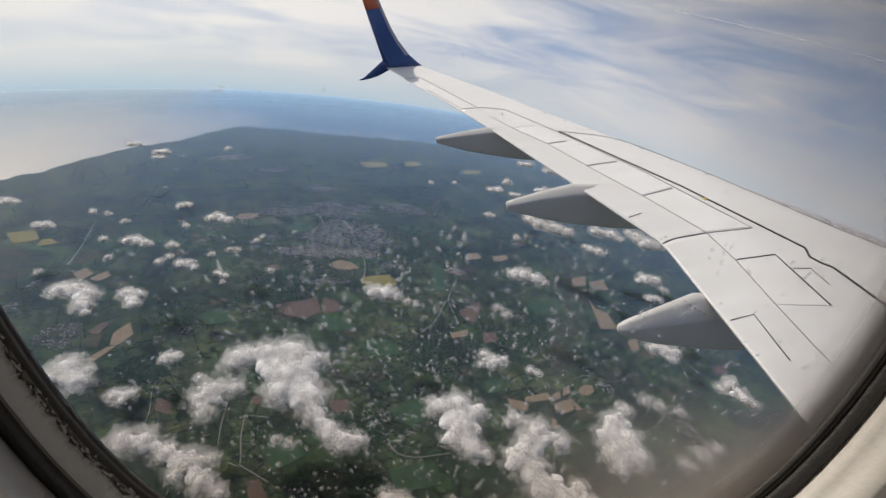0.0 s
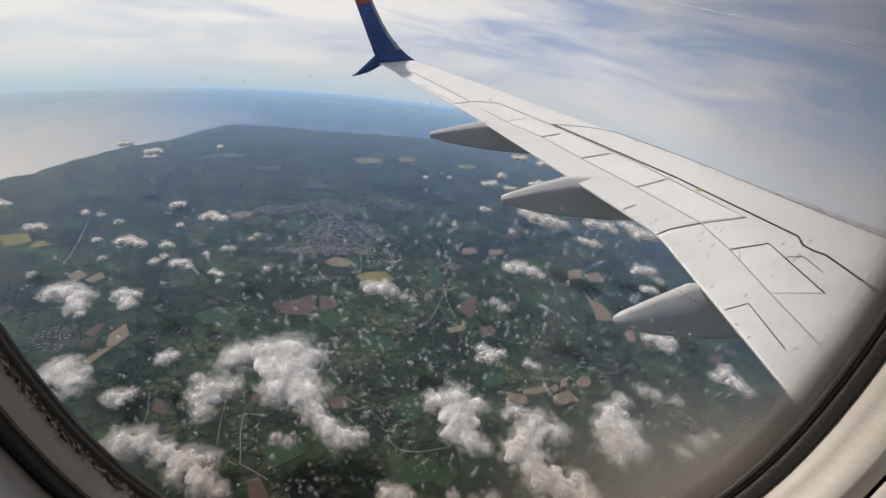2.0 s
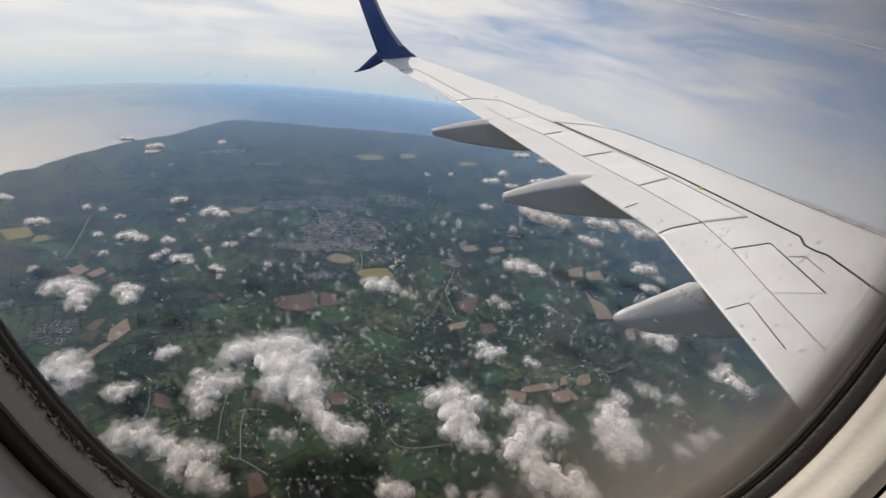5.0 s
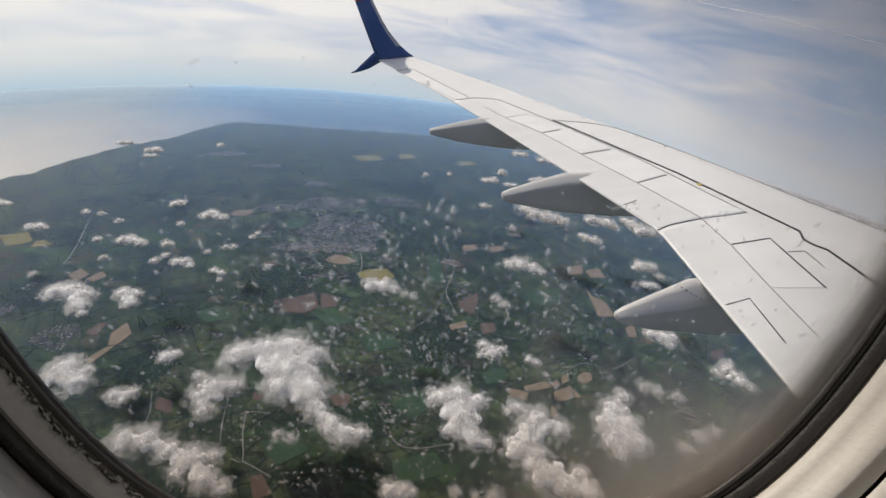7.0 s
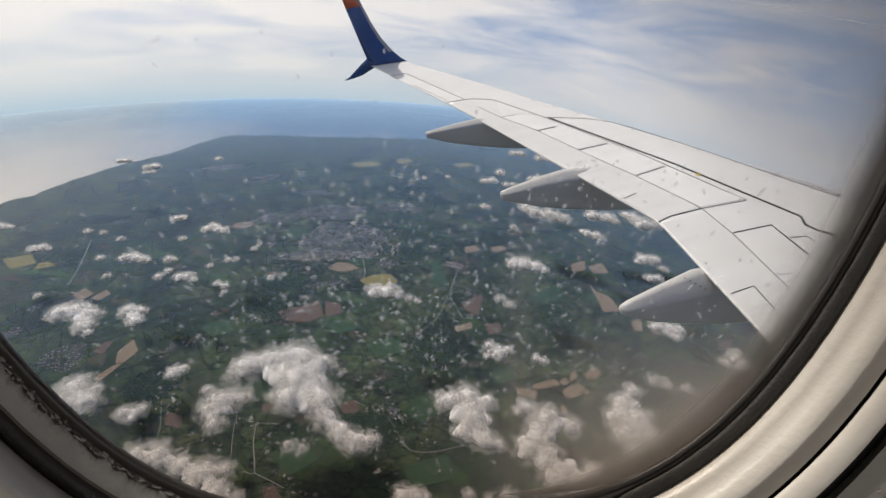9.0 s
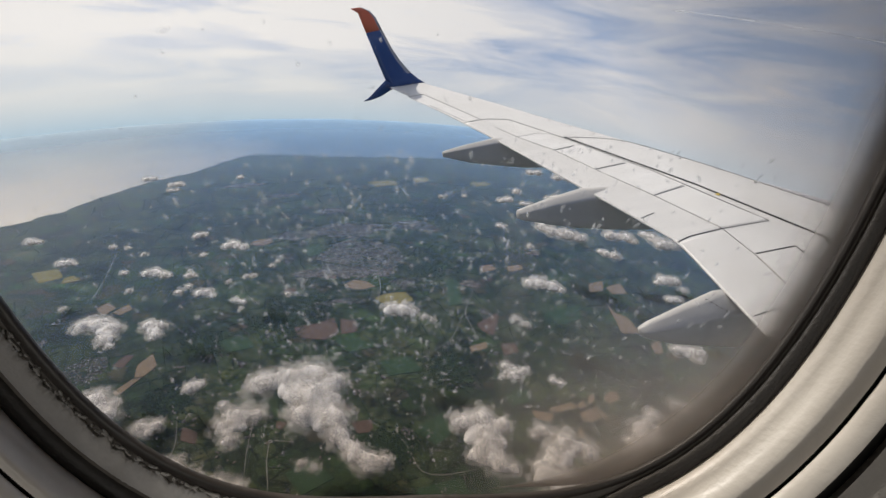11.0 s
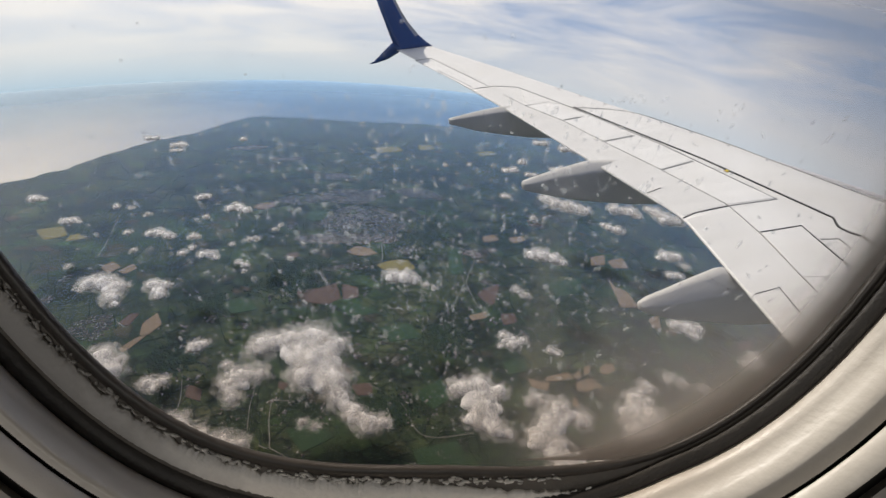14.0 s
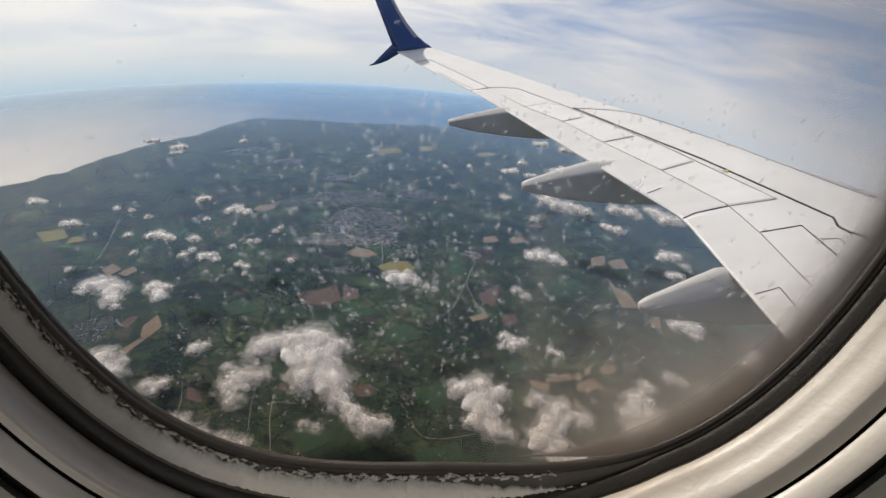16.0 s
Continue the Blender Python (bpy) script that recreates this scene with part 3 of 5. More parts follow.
for pts, wide in (([(-1, 405), (12, 388), (41, 385), (91, 398)], 1.8),
                  ([(-226, 517), (-207, 616), (-236, 645)], 1.2),
                  ([(-79, 471), (-54, 457), (-21, 438), (-1, 405)], 1.8),
                  ([(-253, 467), (-244, 411), (-233, 371)], 1.6),
                  ([(-369, 458), (-347, 409), (-343, 381)], 1.6),
                  ([(-696, 744), (-716, 808), (-767, 933)], 2.2),
                  ([(78, 761), (54, 682), (22, 643)], 1.4),
                  ([(292, 558), (344, 593), (397, 585), (456, 623)], 1.4),
                  ([(147, 695), (177, 648), (232, 639)], 1.4)):
    road(pts, wide * 0.55)

# ---- houses and woods ----
M_HOUSE, M_WOOD = house_material(), wood_material()


def houses(name, label, rows, material):
    """Gabled houses as one mesh: rows of e, n, turn, length, depth, height."""
    verts, faces = [], []
    for e, n, turn, l, d, h in rows:
        m = stand(e, n, 0.0, turn + math.degrees(math.atan2(e, n)))
        k = len(verts)
        for x, y, z in ((-l, -d, -1), (l, -d, -1), (l, d, -1), (-l, d, -1), (-l, -d, h), (l, -d, h), (l, d, h), (-l, d, h), (-l, 0, h * 1.6), (l, 0, h * 1.6)):
            verts.append(m @ Vector((x, y, z)))
        for q in ((0, 1, 5, 4), (2, 3, 7, 6), (1, 2, 6, 9, 5), (3, 0, 4, 8, 7), (4, 5, 9, 8), (6, 7, 8, 9)):
            faces.append(tuple(k + i for i in q))
    return thing(name, label, "houses", mesh_of(name, verts, faces, material), kind="stuff")


def lane_mesh(lines, wide):
    verts, faces = [], []
    for line in lines:
        for i, q in enumerate(line):
            a, b = line[max(i - 1, 0)], line[min(i + 1, len(line) - 1)]
            l = math.hypot(b[0] - a[0], b[1] - a[1]) or 1.0
            sx, sy = -(b[1] - a[1]) / l * wide, (b[0] - a[0]) / l * wide
            verts += [over(q[0] + sx, q[1] + sy, 0.5), over(q[0] - sx, q[1] - sy, 0.5)]
            if i:
                k = len(verts)
                faces.append((k - 4, k - 3, k - 1, k - 2))
    return mesh_of("streets", verts, faces, M_ROAD)


def quarter(rng, ce, cn, re, rn, gap):
    """Winding streets that keep apart and the houses along them, inside an ellipse across and along the way out to it."""
    az = math.atan2(ce, cn)
    ux, uy = (math.cos(az), -math.sin(az)), (math.sin(az), math.cos(az))

    def inside(e, n):
        x, y = (e - ce) * ux[0] + (n - cn) * ux[1], (e - ce) * uy[0] + (n - cn) * uy[1]
        w = 1 + 0.35 * noise.noise((e * 0.02, n * 0.02, 4.0))
        return (x / re) ** 2 + (y / rn) ** 2 < w * w

    taken, lines, rows = {}, [], []
    for tries in range(int(14 + re * rn * 0.09)):
        a, r = rng.uniform(0, 2 * math.pi), math.sqrt(rng.random())
        x, y = re * r * math.cos(a), rn * r * math.sin(a)
        e, n = ce + x * ux[0] + y * uy[0], cn + x * ux[1] + y * uy[1]
        cross = tries % 5 == 4
        line = []
        for _ in range(rng.randint(12, 46)):
            key = (int(e // gap), int(n // gap), cross)
            if not inside(e, n) or taken.get(key, tries) != tries:
                break
            taken[key] = tries
            line.append((e, n))
            way = 0.25 + 1.9 * noise.noise((e * 0.011, n * 0.011, 1.0)) + (math.pi / 2 if cross else 0.0)
            e, n = e + math.cos(way) * 2.7, n + math.sin(way) * 2.7
        if len(line) < 3:
            continue
        lines.append(line)
        if cross:
            continue
        for (e0, n0), (e1, n1) in zip(line, line[1:]):
            way = math.atan2(n1 - n0, e1 - e0)
            for sd in (-1, 1):
                if rng.random() < 0.86:
                    d = rng.uniform(1.5, 2.1)
                    rows.append((e0 - math.sin(way) * sd * d, n0 + math.cos(way) * sd * d, math.degrees(way), rng.uniform(0.65, 1.25), rng.uniform(0.5, 0.8), rng.uniform(0.6, 1.0)))
    return rows, lines


_rng = random.Random(5)
M_ROOFS = house_material("terracotta_and_white_houses", True)
TOWN = (
    (-178, 977, 111, 96, 1), (-238, 1133, 96, 53, 1), (-59, 1198, 70, 37, 1), (-365, 1085, 74, 32, 1), (-177, 898, 114, 24, 2), (-447, 1022, 29, 17, 2),
    (-345, 934, 18, 20, 1), (-283, 886, 42, 21, 1), (-184, 776, 55, 13, 0), (-60, 869, 26, 20, 0), (100, 885, 27, 18, 2), (277, 1080, 25, 21, 2))      # e, n, half width, half depth, kind
VILLAGES = (
    (-571, 539, 36, 37, 0), (-696, 601, 14, 15, 0), (504, 498, 23, 17, 0), (-14, 449, 12, 11, 0), (-215, 420, 7, 5, 2), (128, 768, 17, 21, 0),
    (-318, 575, 12, 12, 0), (-384, 583, 16, 12, 0), (265, 553, 7, 6, 2), (-671, 1469, 77, 26, 2), (-508, 1383, 55, 22, 0), (-317, 1270, 45, 28, 0),
    (380, 569, 15, 14, 0), (-705, 667, 13, 12, 0), (-228, 469, 5, 7, 0))
for _e, _n, _re, _rn, _kind in TOWN + VILLAGES:
    _rows, _lines = quarter(_rng, _e, _n, _re, _rn, 5.0)
    _big = _re > 40 and _n > 850
    houses("town_houses" if _big else "village_houses", "dense town of small grey and brown gabled houses" if _big else "small village of pale houses along country roads", _rows, M_ROOFS if _kind == 2 else M_HOUSE)
    if _lines:
        thing("streets", "narrow pale streets winding between houses", "streets", lane_mesh(_lines, 0.45 if _big else 0.25), kind="stuff")

_ico = {}


def ico(sub):
    if sub not in _ico:
        bm = bmesh.new()
        bmesh.ops.create_icosphere(bm, subdivisions=sub, radius=1.0)
        _ico[sub] = (np.array([v.co[:] for v in bm.verts]), np.array([[v.index for v in q.verts] for q in bm.faces]))
        bm.free()
    return _ico[sub]


def clumps(name, label, rng, spots, material, category, sub=1, flat=0.7):
    v0, f0 = ico(sub)
    vs, fs = [], []
    for i, (e, n, r) in enumerate(spots):
        p = np.array(over(e, n, r * 0.25))
        j = 1 + 0.35 * (np.array([rng.random() for _ in range(len(v0))]) - 0.5)
        vs.append(v0 * j[:, None] * np.array((r, r * rng.uniform(0.8, 1.3), r * flat)) + p)
        fs.append(f0 + i * len(v0))
    return thing(name, label, category, mesh_of(name, np.concatenate(vs), np.concatenate(fs), material), kind="stuff")


_spots = []
for _e, _n, _re, _rn, _c in ((-5, 965, 60, 110, 260), (-274, 702, 70, 45, 190), (45, 599, 45, 40, 150), (289, 754, 50, 45, 150), (-45, 427, 50, 30, 150), (-404, 627, 50, 30, 110), (-96, 1326, 130, 60, 200),
                             (-394, 491, 40, 40, 120), (184, 975, 50, 40, 100), (-273, 772, 60, 30, 110), (33, 1265, 90, 60, 150)):
    for _ in range(_c * 4):
        _spots.append((_rng.gauss(_e, _re * 0.5), _rng.gauss(_n, _rn * 0.5), _rng.uniform(1.2, 2.6)))
_spots = [w for w in _spots if open_land(w[0], w[1])]
clumps("woodland", "dark green woods between the fields", _rng, _spots, M_WOOD, "woods")

# farmsteads and hedgerow trees scattered over the fields
_farms = []
for _ in range(300):
    a, r = radians(_rng.uniform(-58, 52)), 330 + 1300 * _rng.random() ** 1.2
    e, n = r * math.sin(a), r * math.cos(a)
    for _j in range(_rng.randint(2, 5)):
        _farms.append((e + _rng.gauss(0, 5), n + _rng.gauss(0, 5), _rng.uniform(0, 180), _rng.uniform(0.8, 2.6), _rng.uniform(0.6, 1.3), _rng.uniform(0.8, 1.4)))
houses("farm_buildings", "scattered farm buildings with pale and dark roofs", _farms, M_HOUSE)
_spots = []
for _ in range(2300):
    a, r = radians(_rng.uniform(-58, 52)), 320 + 1350 * _rng.random() ** 1.1
    e, n = r * math.sin(a), r * math.cos(a)
    way = 0.5 + 0.9 * noise.noise((e * 0.006, n * 0.006, 6.0)) + _rng.choice((0.0, math.pi / 2)) + _rng.gauss(0, 0.16)
    big = 0.8 + r / 1500
    for _j in range(_rng.randint(10, 42)):
        if _rng.random() < 0.88 and open_land(e, n):
            _spots.append((e + _rng.gauss(0, 0.3), n + _rng.gauss(0, 0.3), big * _rng.uniform(0.45, 1.0) * (1.7 if _rng.random() < 0.1 else 1.0)))
        e, n, way = e + math.cos(way) * 1.7, n + math.sin(way) * 1.7, way + _rng.gauss(0, 0.04)
clumps("hedgerow_trees", "dark hedgerow trees between the fields", _rng, _spots, M_WOOD, "trees")

# ---- clouds ----
CLOUD_UP = 120.0
M_CLOUD = {g: cloud_material("cumulus_white", g, False) for g in (14.0, 5.0)}
M_SHREDS = cloud_material("cumulus_shreds", 0.0, True)
HEAP, SMALL_ONE, TORN, FAR_ONE = ("heaped white cumulus cloud with ragged wispy edges", "small white cumulus cloud over green fields", "thin torn wisp of white cloud", "small flat white cloud far off over the fields")


def joined(name, blobs, sub, seed, wobble):
    v0, f0 = ico(sub)
    vs, fs = [], []
    for i, (x, y, z, r) in enumerate(blobs):
        p = v0 * np.array((r, r, r * 0.85)) * (1 + wobble * np.array([noise.noise(Vector(q) * 2.3 + Vector((i * 3.7, seed, 0))) for q in v0]))[:, None]
        vs.append(p + np.array((x, y, z)))
        fs.append(f0 + i * len(v0))
    return np.concatenate(vs), np.concatenate(fs)


def relax(co, ed, rounds):
    n = len(co)
    for _ in range(rounds):
        acc, cnt = np.zeros((n, 3)), np.zeros(n)
        for a, b in ((0, 1), (1, 0)):
            np.add.at(acc, ed[:, a], co[ed[:, b]])
            np.add.at(cnt, ed[:, a], 1)
        co = co * 0.4 + 0.6 * acc / cnt[:, None]
    return co


_seeds = [0]


def cloud(label, loose, lobes, up=CLOUD_UP, flat=1.0):
    """A cumulus heaped from lobes (e, n, radius): a billowing body in a haze of shreds. loose: 0 dense, 1 loose, 2 torn, with no solid body."""
    _seeds[0] += 1
    seed = _seeds[0]
    rng, dice = random.Random(seed), np.random.RandomState(seed)
    k = len(lobes)
    here = stand(sum(q[0] for q in lobes) / k, sum(q[1] for q in lobes) / k, up)
    size = sum(q[2] for q in lobes) / k
    ob = thing("cloud", label, "cloud", None, here, "cumulus clouds")
    spots = [((here.inverted() @ over(e, n, up)), r) for e, n, r in lobes]
    if loose < 2:
        cores = []
        for c, r in spots:
            w = (0.54, 0.42)[loose]
            cores.append((c.x, c.y, 0.05 * r, r * w))
            for c2, r2 in spots:
                if 0 < (c2 - c).length < 1.5 * (r + r2):
                    m = (c + c2) / 2
                    cores.append((m.x, m.y, 0.05 * r, 0.85 * w * min(r, r2)))
            for _ in range(12):
                a, d = rng.uniform(0, 2 * math.pi), r * w * rng.uniform(0.2, 1.1)
                cores.append((c.x + d * math.cos(a), c.y + d * math.sin(a), r * rng.uniform(0.0, 0.36) * (1.15 - d / r / w * 0.7), r * w * rng.uniform(0.28, 0.48)))
        lump = new("lump", mesh_of("lump", *joined("lump", cores, 2, seed, 0.2), M_CLOUD[5.0]))
        mod = lump.modifiers.new("melt", "REMESH")
        mod.mode, mod.voxel_size = "VOXEL", max(0.8, size * 0.10)
        body = bpy.data.meshes.new_from_object(lump.evaluated_get(bpy.context.evaluated_depsgraph_get()))
        bpy.data.objects.remove(lump)
        n = len(body.vertices)
        co, nr = np.empty(n * 3), np.empty(n * 3)
        body.vertices.foreach_get("co", co)
        co = relax(co.reshape(n, 3), np.array([q.vertices[:] for q in body.edges]), 6)
        body.vertices.foreach_set("co", co.ravel())
        body.update()
        body.vertices.foreach_get("normal", nr)
        off = np.array([0.20 * (0.35 - abs(noise.noise(Vector(p) / size * 1.5 + Vector((seed, 0, 0))))) + 0.09 * (0.35 - abs(noise.noise(Vector(p) / size * 3.6)))  for p in co]) * size
        co = co + nr.reshape(n, 3) * off[:, None]
        co[:, 2] = np.where(co[:, 2] < 0, co[:, 2] * 0.3, co[:, 2] * flat)
        body.name = "cloud_body"
        body.vertices.foreach_set("co", co.ravel())
        body.polygons.foreach_set("use_smooth", [True] * len(body.polygons))
        body.materials.clear()
        body.materials.append(M_CLOUD[14.0 if size > 13 else 5.0])
        body.update()
        part("cloud_body", body, ob)
    # shreds: thickest at the body, thinning outwards, gathered in tatters
    mids, bits = [], []
    for c, r in spots:
        fine = 0.12 if r > 13 else 0.17
        count = int((110.0, 95.0, 60.0)[loose] / fine ** 2 * 0.5)
        way = dice.normal(size=(count, 3))
        way /= np.linalg.norm(way, axis=1)[:, None]
        far = r * ((0.36, 0.25, 0.0)[loose] + (0.84, 0.95, 1.15)[loose] * dice.random_sample(count))
        p = way * far[:, None] * np.array((1.0, 1.0, 0.62 * flat)) + np.array((c.x, c.y, 0.12 * r))
        p[:, 2] = np.where(p[:, 2] < 0, p[:, 2] * 0.35, p[:, 2])
        tat = np.array([noise.noise(Vector(q) / r * 1.7 + Vector((seed, 0, 0))) + 0.6 * noise.noise(Vector(q) / r * 4.3) + 0.35 * noise.noise(Vector(q) / r * 9.5) for q in p])
        keep = tat * 1.35 + (1.0 - far / r) * 1.5 + (0.10, 0.02, -0.12)[loose] > 0.25 * dice.random_sample(count)
        p = p[keep]
        mids.append(p)
        bits.append(r * fine * dice.uniform(0.7, 1.7, len(p)))
    mids, bits = np.concatenate(mids), np.concatenate(bits)
    n = len(mids)
    tri = dice.normal(size=(n, 3, 3))
    tri -= tri.mean(axis=1)[:, None, :]
    tri /= np.linalg.norm(tri, axis=2).mean(axis=1)[:, None, None]
    co = mids[:, None, :] + tri * bits[:, None, None]
    me = bpy.data.meshes.new("cloud_shreds")
    me.vertices.add(3 * n), me.loops.add(3 * n), me.polygons.add(n)
    me.vertices.foreach_set("co", co.ravel())
    me.loops.foreach_set("vertex_index", np.arange(3 * n))
    me.polygons.foreach_set("loop_start", np.arange(0, 3 * n, 3))
    me.materials.append(M_SHREDS)
    me.update()
    part("cloud_shreds", me, ob)["kind"] = "stuff"
    return ob


cloud(HEAP, 0, [(-211, 417, 25.6), (-183, 427, 27.5), (-149, 436, 31.1), (-120, 426, 26.1), (-139, 397, 32.4), (-143, 372, 25.5), (-106, 369, 28.3), (-94, 346, 19.2), (-72, 324, 17.3), (-51, 313, 18.3), (-35, 317, 11.9)])
cloud(HEAP, 1, [(-220, 364, 25.0), (-200, 369, 18.3), (-231, 350, 17.7), (-217, 332, 14.6), (-245, 381, 8.5)])
cloud(HEAP, 0, [(-398, 373, 23.6), (-403, 360, 17.7), (-375, 355, 20.3), (-378, 375, 11.1)])
cloud(SMALL_ONE, 1, [(-324, 342, 13.3), (-309, 347, 12.1), (-313, 336, 9.2)])
cloud(HEAP, 1, [(-280, 286, 20.7), (-260, 290, 20.9), (-231, 279, 18.1), (-204, 272, 21.6), (-184, 277, 12.1), (-181, 251, 18.5), (-209, 257, 15.2), (-162, 243, 12.6)])
cloud(SMALL_ONE, 0, [(-296, 407, 13.2), (-288, 414, 7.4), (-301, 403, 7.3)])
cloud(SMALL_ONE, 0, [(-509, 512, 18.4), (-490, 518, 20.2), (-466, 511, 18.4), (-460, 486, 16.2), (-447, 474, 8.0)])
cloud(SMALL_ONE, 0, [(-418, 522, 15.3), (-403, 522, 13.6), (-398, 501, 13.3)])
cloud(HEAP, 0, [(55, 377, 20.4), (80, 382, 23.6), (105, 377, 17.6), (87, 351, 24.0), (74, 333, 17.8), (97, 324, 18.9), (114, 318, 10.8)])
cloud(SMALL_ONE, 1, [(156, 374, 16.2), (169, 368, 10.2), (145, 368, 10.2)])
cloud(HEAP, 0, [(183, 358, 21.6), (165, 343, 19.7), (209, 348, 17.1), (150, 315, 22.8), (171, 307, 20.0), (175, 281, 21.7), (195, 274, 19.0), (218, 287, 15.6), (227, 268, 16.4)])
cloud(HEAP, 0, [(289, 386, 21.3), (273, 362, 19.0), (304, 363, 20.6), (276, 339, 24.1), (303, 337, 22.7), (279, 323, 16.6), (312, 411, 14.2)])
cloud(TORN, 2, [(352, 433, 16.3), (369, 425, 16.2), (397, 421, 14.5)])
cloud(SMALL_ONE, 0, [(410, 552, 15.2), (430, 548, 18.9), (434, 535, 13.0), (449, 551, 11.4)])
cloud(SMALL_ONE, 1, [(515, 494, 17.9), (492, 480, 14.1), (519, 467, 17.4), (529, 456, 12.0)])
cloud(TORN, 2, [(398, 354, 19.1), (425, 366, 15.0), (369, 336, 15.7)])
cloud(SMALL_ONE, 1, [(123, 482, 13.5), (133, 466, 16.6), (148, 476, 11.8), (116, 462, 8.2)])
cloud(SMALL_ONE, 1, [(188, 463, 10.0), (198, 458, 8.3)])
cloud(SMALL_ONE, 0, [(5, 254, 13.1), (18, 253, 13.1), (28, 253, 8.3)])
cloud(TORN, 2, [(74, 257, 12.1), (115, 257, 13.4), (95, 254, 8.5)])
cloud(SMALL_ONE, 0, [(193, 714, 17.6), (213, 716, 22.1), (235, 710, 17.6), (250, 700, 10.9)])
cloud(SMALL_ONE, 0, [(-59, 599, 19.1), (-40, 598, 21.1), (-24, 594, 13.4)])
cloud(TORN, 2, [(-3, 585, 11.4), (11, 579, 9.4)])
cloud(TORN, 2, [(151, 598, 13.6), (165, 585, 13.4)])
cloud(SMALL_ONE, 0, [(478, 773, 19.0), (501, 774, 17.9), (463, 765, 9.4)])
cloud(TORN, 2, [(508, 743, 13.9)])
cloud(SMALL_ONE, 0, [(462, 702, 12.2), (479, 704, 11.2)])
cloud(SMALL_ONE, 0, [(389, 870, 14.2), (406, 862, 16.6), (379, 881, 9.1)])
cloud(SMALL_ONE, 0, [(286, 959, 24.7), (317, 947, 27.3), (346, 940, 21.7), (265, 982, 19.5)])
cloud(SMALL_ONE, 0, [(433, 970, 22.4), (467, 967, 22.4), (482, 951, 13.8)])
cloud(SMALL_ONE, 0, [(539, 981, 22.7), (551, 945, 27.7), (580, 951, 19.5), (526, 1001, 14.4)])
cloud(FAR_ONE, 0, [(181, 1142, 14.1), (204, 1153, 15.8)])
cloud(FAR_ONE, 0, [(240, 1132, 12.5), (259, 1135, 10.9)])
cloud(FAR_ONE, 0, [(236, 1228, 16.6)])
cloud(FAR_ONE, 0, [(322, 1199, 13.1), (349, 1217, 14.9)])
cloud(FAR_ONE, 0, [(310, 1444, 17.1), (338, 1448, 19.1)])
cloud(FAR_ONE, 0, [(397, 1414, 22.6), (439, 1412, 24.5)])
cloud(FAR_ONE, 1, [(15, 1132, 9.2)])
cloud(FAR_ONE, 1, [(80, 1157, 9.4)])
cloud(FAR_ONE, 1, [(160, 971, 12.4), (174, 971, 8.3)])
cloud(TORN, 2, [(218, 871, 14.0)])
cloud(FAR_ONE, 0, [(-788, 761, 14.1), (-773, 761, 8.7)])
cloud(FAR_ONE, 0, [(-671, 685, 11.1), (-659, 687, 12.2), (-648, 686, 6.1)])
cloud(SMALL_ONE, 0, [(-487, 815, 11.6), (-477, 823, 10.5)])
cloud(SMALL_ONE, 0, [(-410, 779, 12.4), (-399, 787, 14.8), (-377, 777, 12.4)])
cloud(FAR_ONE, 1, [(-439, 739, 7.6)])
cloud(FAR_ONE, 1, [(-622, 754, 8.7)])
cloud(TORN, 2, [(-592, 753, 9.8)])
cloud(TORN, 2, [(-548, 731, 10.7)])
cloud(SMALL_ONE, 0, [(-504, 664, 11.0), (-491, 668, 14.0), (-472, 662, 12.0), (-462, 660, 7.0)])
cloud(SMALL_ONE, 1, [(-428, 666, 12.0), (-420, 665, 8.0)])
cloud(SMALL_ONE, 1, [(-543, 663, 8.9)])
cloud(TORN, 2, [(-501, 610, 9.4)])
cloud(SMALL_ONE, 1, [(-420, 613, 9.5)])
cloud(SMALL_ONE, 0, [(-386, 613, 11.4), (-372, 615, 11.4), (-361, 608, 7.6)])
cloud(FAR_ONE, 1, [(-412, 629, 8.7)])
cloud(TORN, 2, [(-352, 651, 8.9)])
cloud(TORN, 2, [(-329, 671, 10.1), (-316, 675, 9.2)])
cloud(FAR_ONE, 1, [(-319, 600, 8.5), (-305, 595, 8.4)])
cloud(TORN, 2, [(-301, 577, 7.3)])
cloud(TORN, 2, [(-570, 552, 8.7)])
cloud(FAR_ONE, 0, [(-694, 1100, 13.1), (-678, 1107, 14.7)])
cloud(FAR_ONE, 0, [(-679, 1063, 8.5), (-664, 1070, 8.6)])
cloud(FAR_ONE, 0, [(-786, 1141, 12.0), (-771, 1150, 10.6)])
cloud(FAR_ONE, 0, [(-550, 1189, 10.9)])
cloud(TORN, 2, [(-298, 714, 9.6), (-293, 731, 8.6)])
cloud(TORN, 2, [(-240, 624, 9.7)])
cloud(TORN, 2, [(-127, 308, 11.6), (-111, 304, 10.2)])
# a bank of low cloud along the horizon beyond the wing
for e, n, w in ((1599, 2019, 100), (1736, 1996, 120), (1762, 1876, 100), (1869, 1896, 120), (1907, 1805, 119), (1973, 1750, 119), (1768, 1958, 70), (2029, 1718, 103), (1640, 2120, 90), (2120, 1640, 110)):
    cloud("far white cloud in a bank near the horizon", 0, [(e - w * 0.5, n + w * 0.3, w * 0.42), (e, n, w * 0.5), (e + w * 0.5, n - w * 0.3, w * 0.40)], 40.0, 0.5)

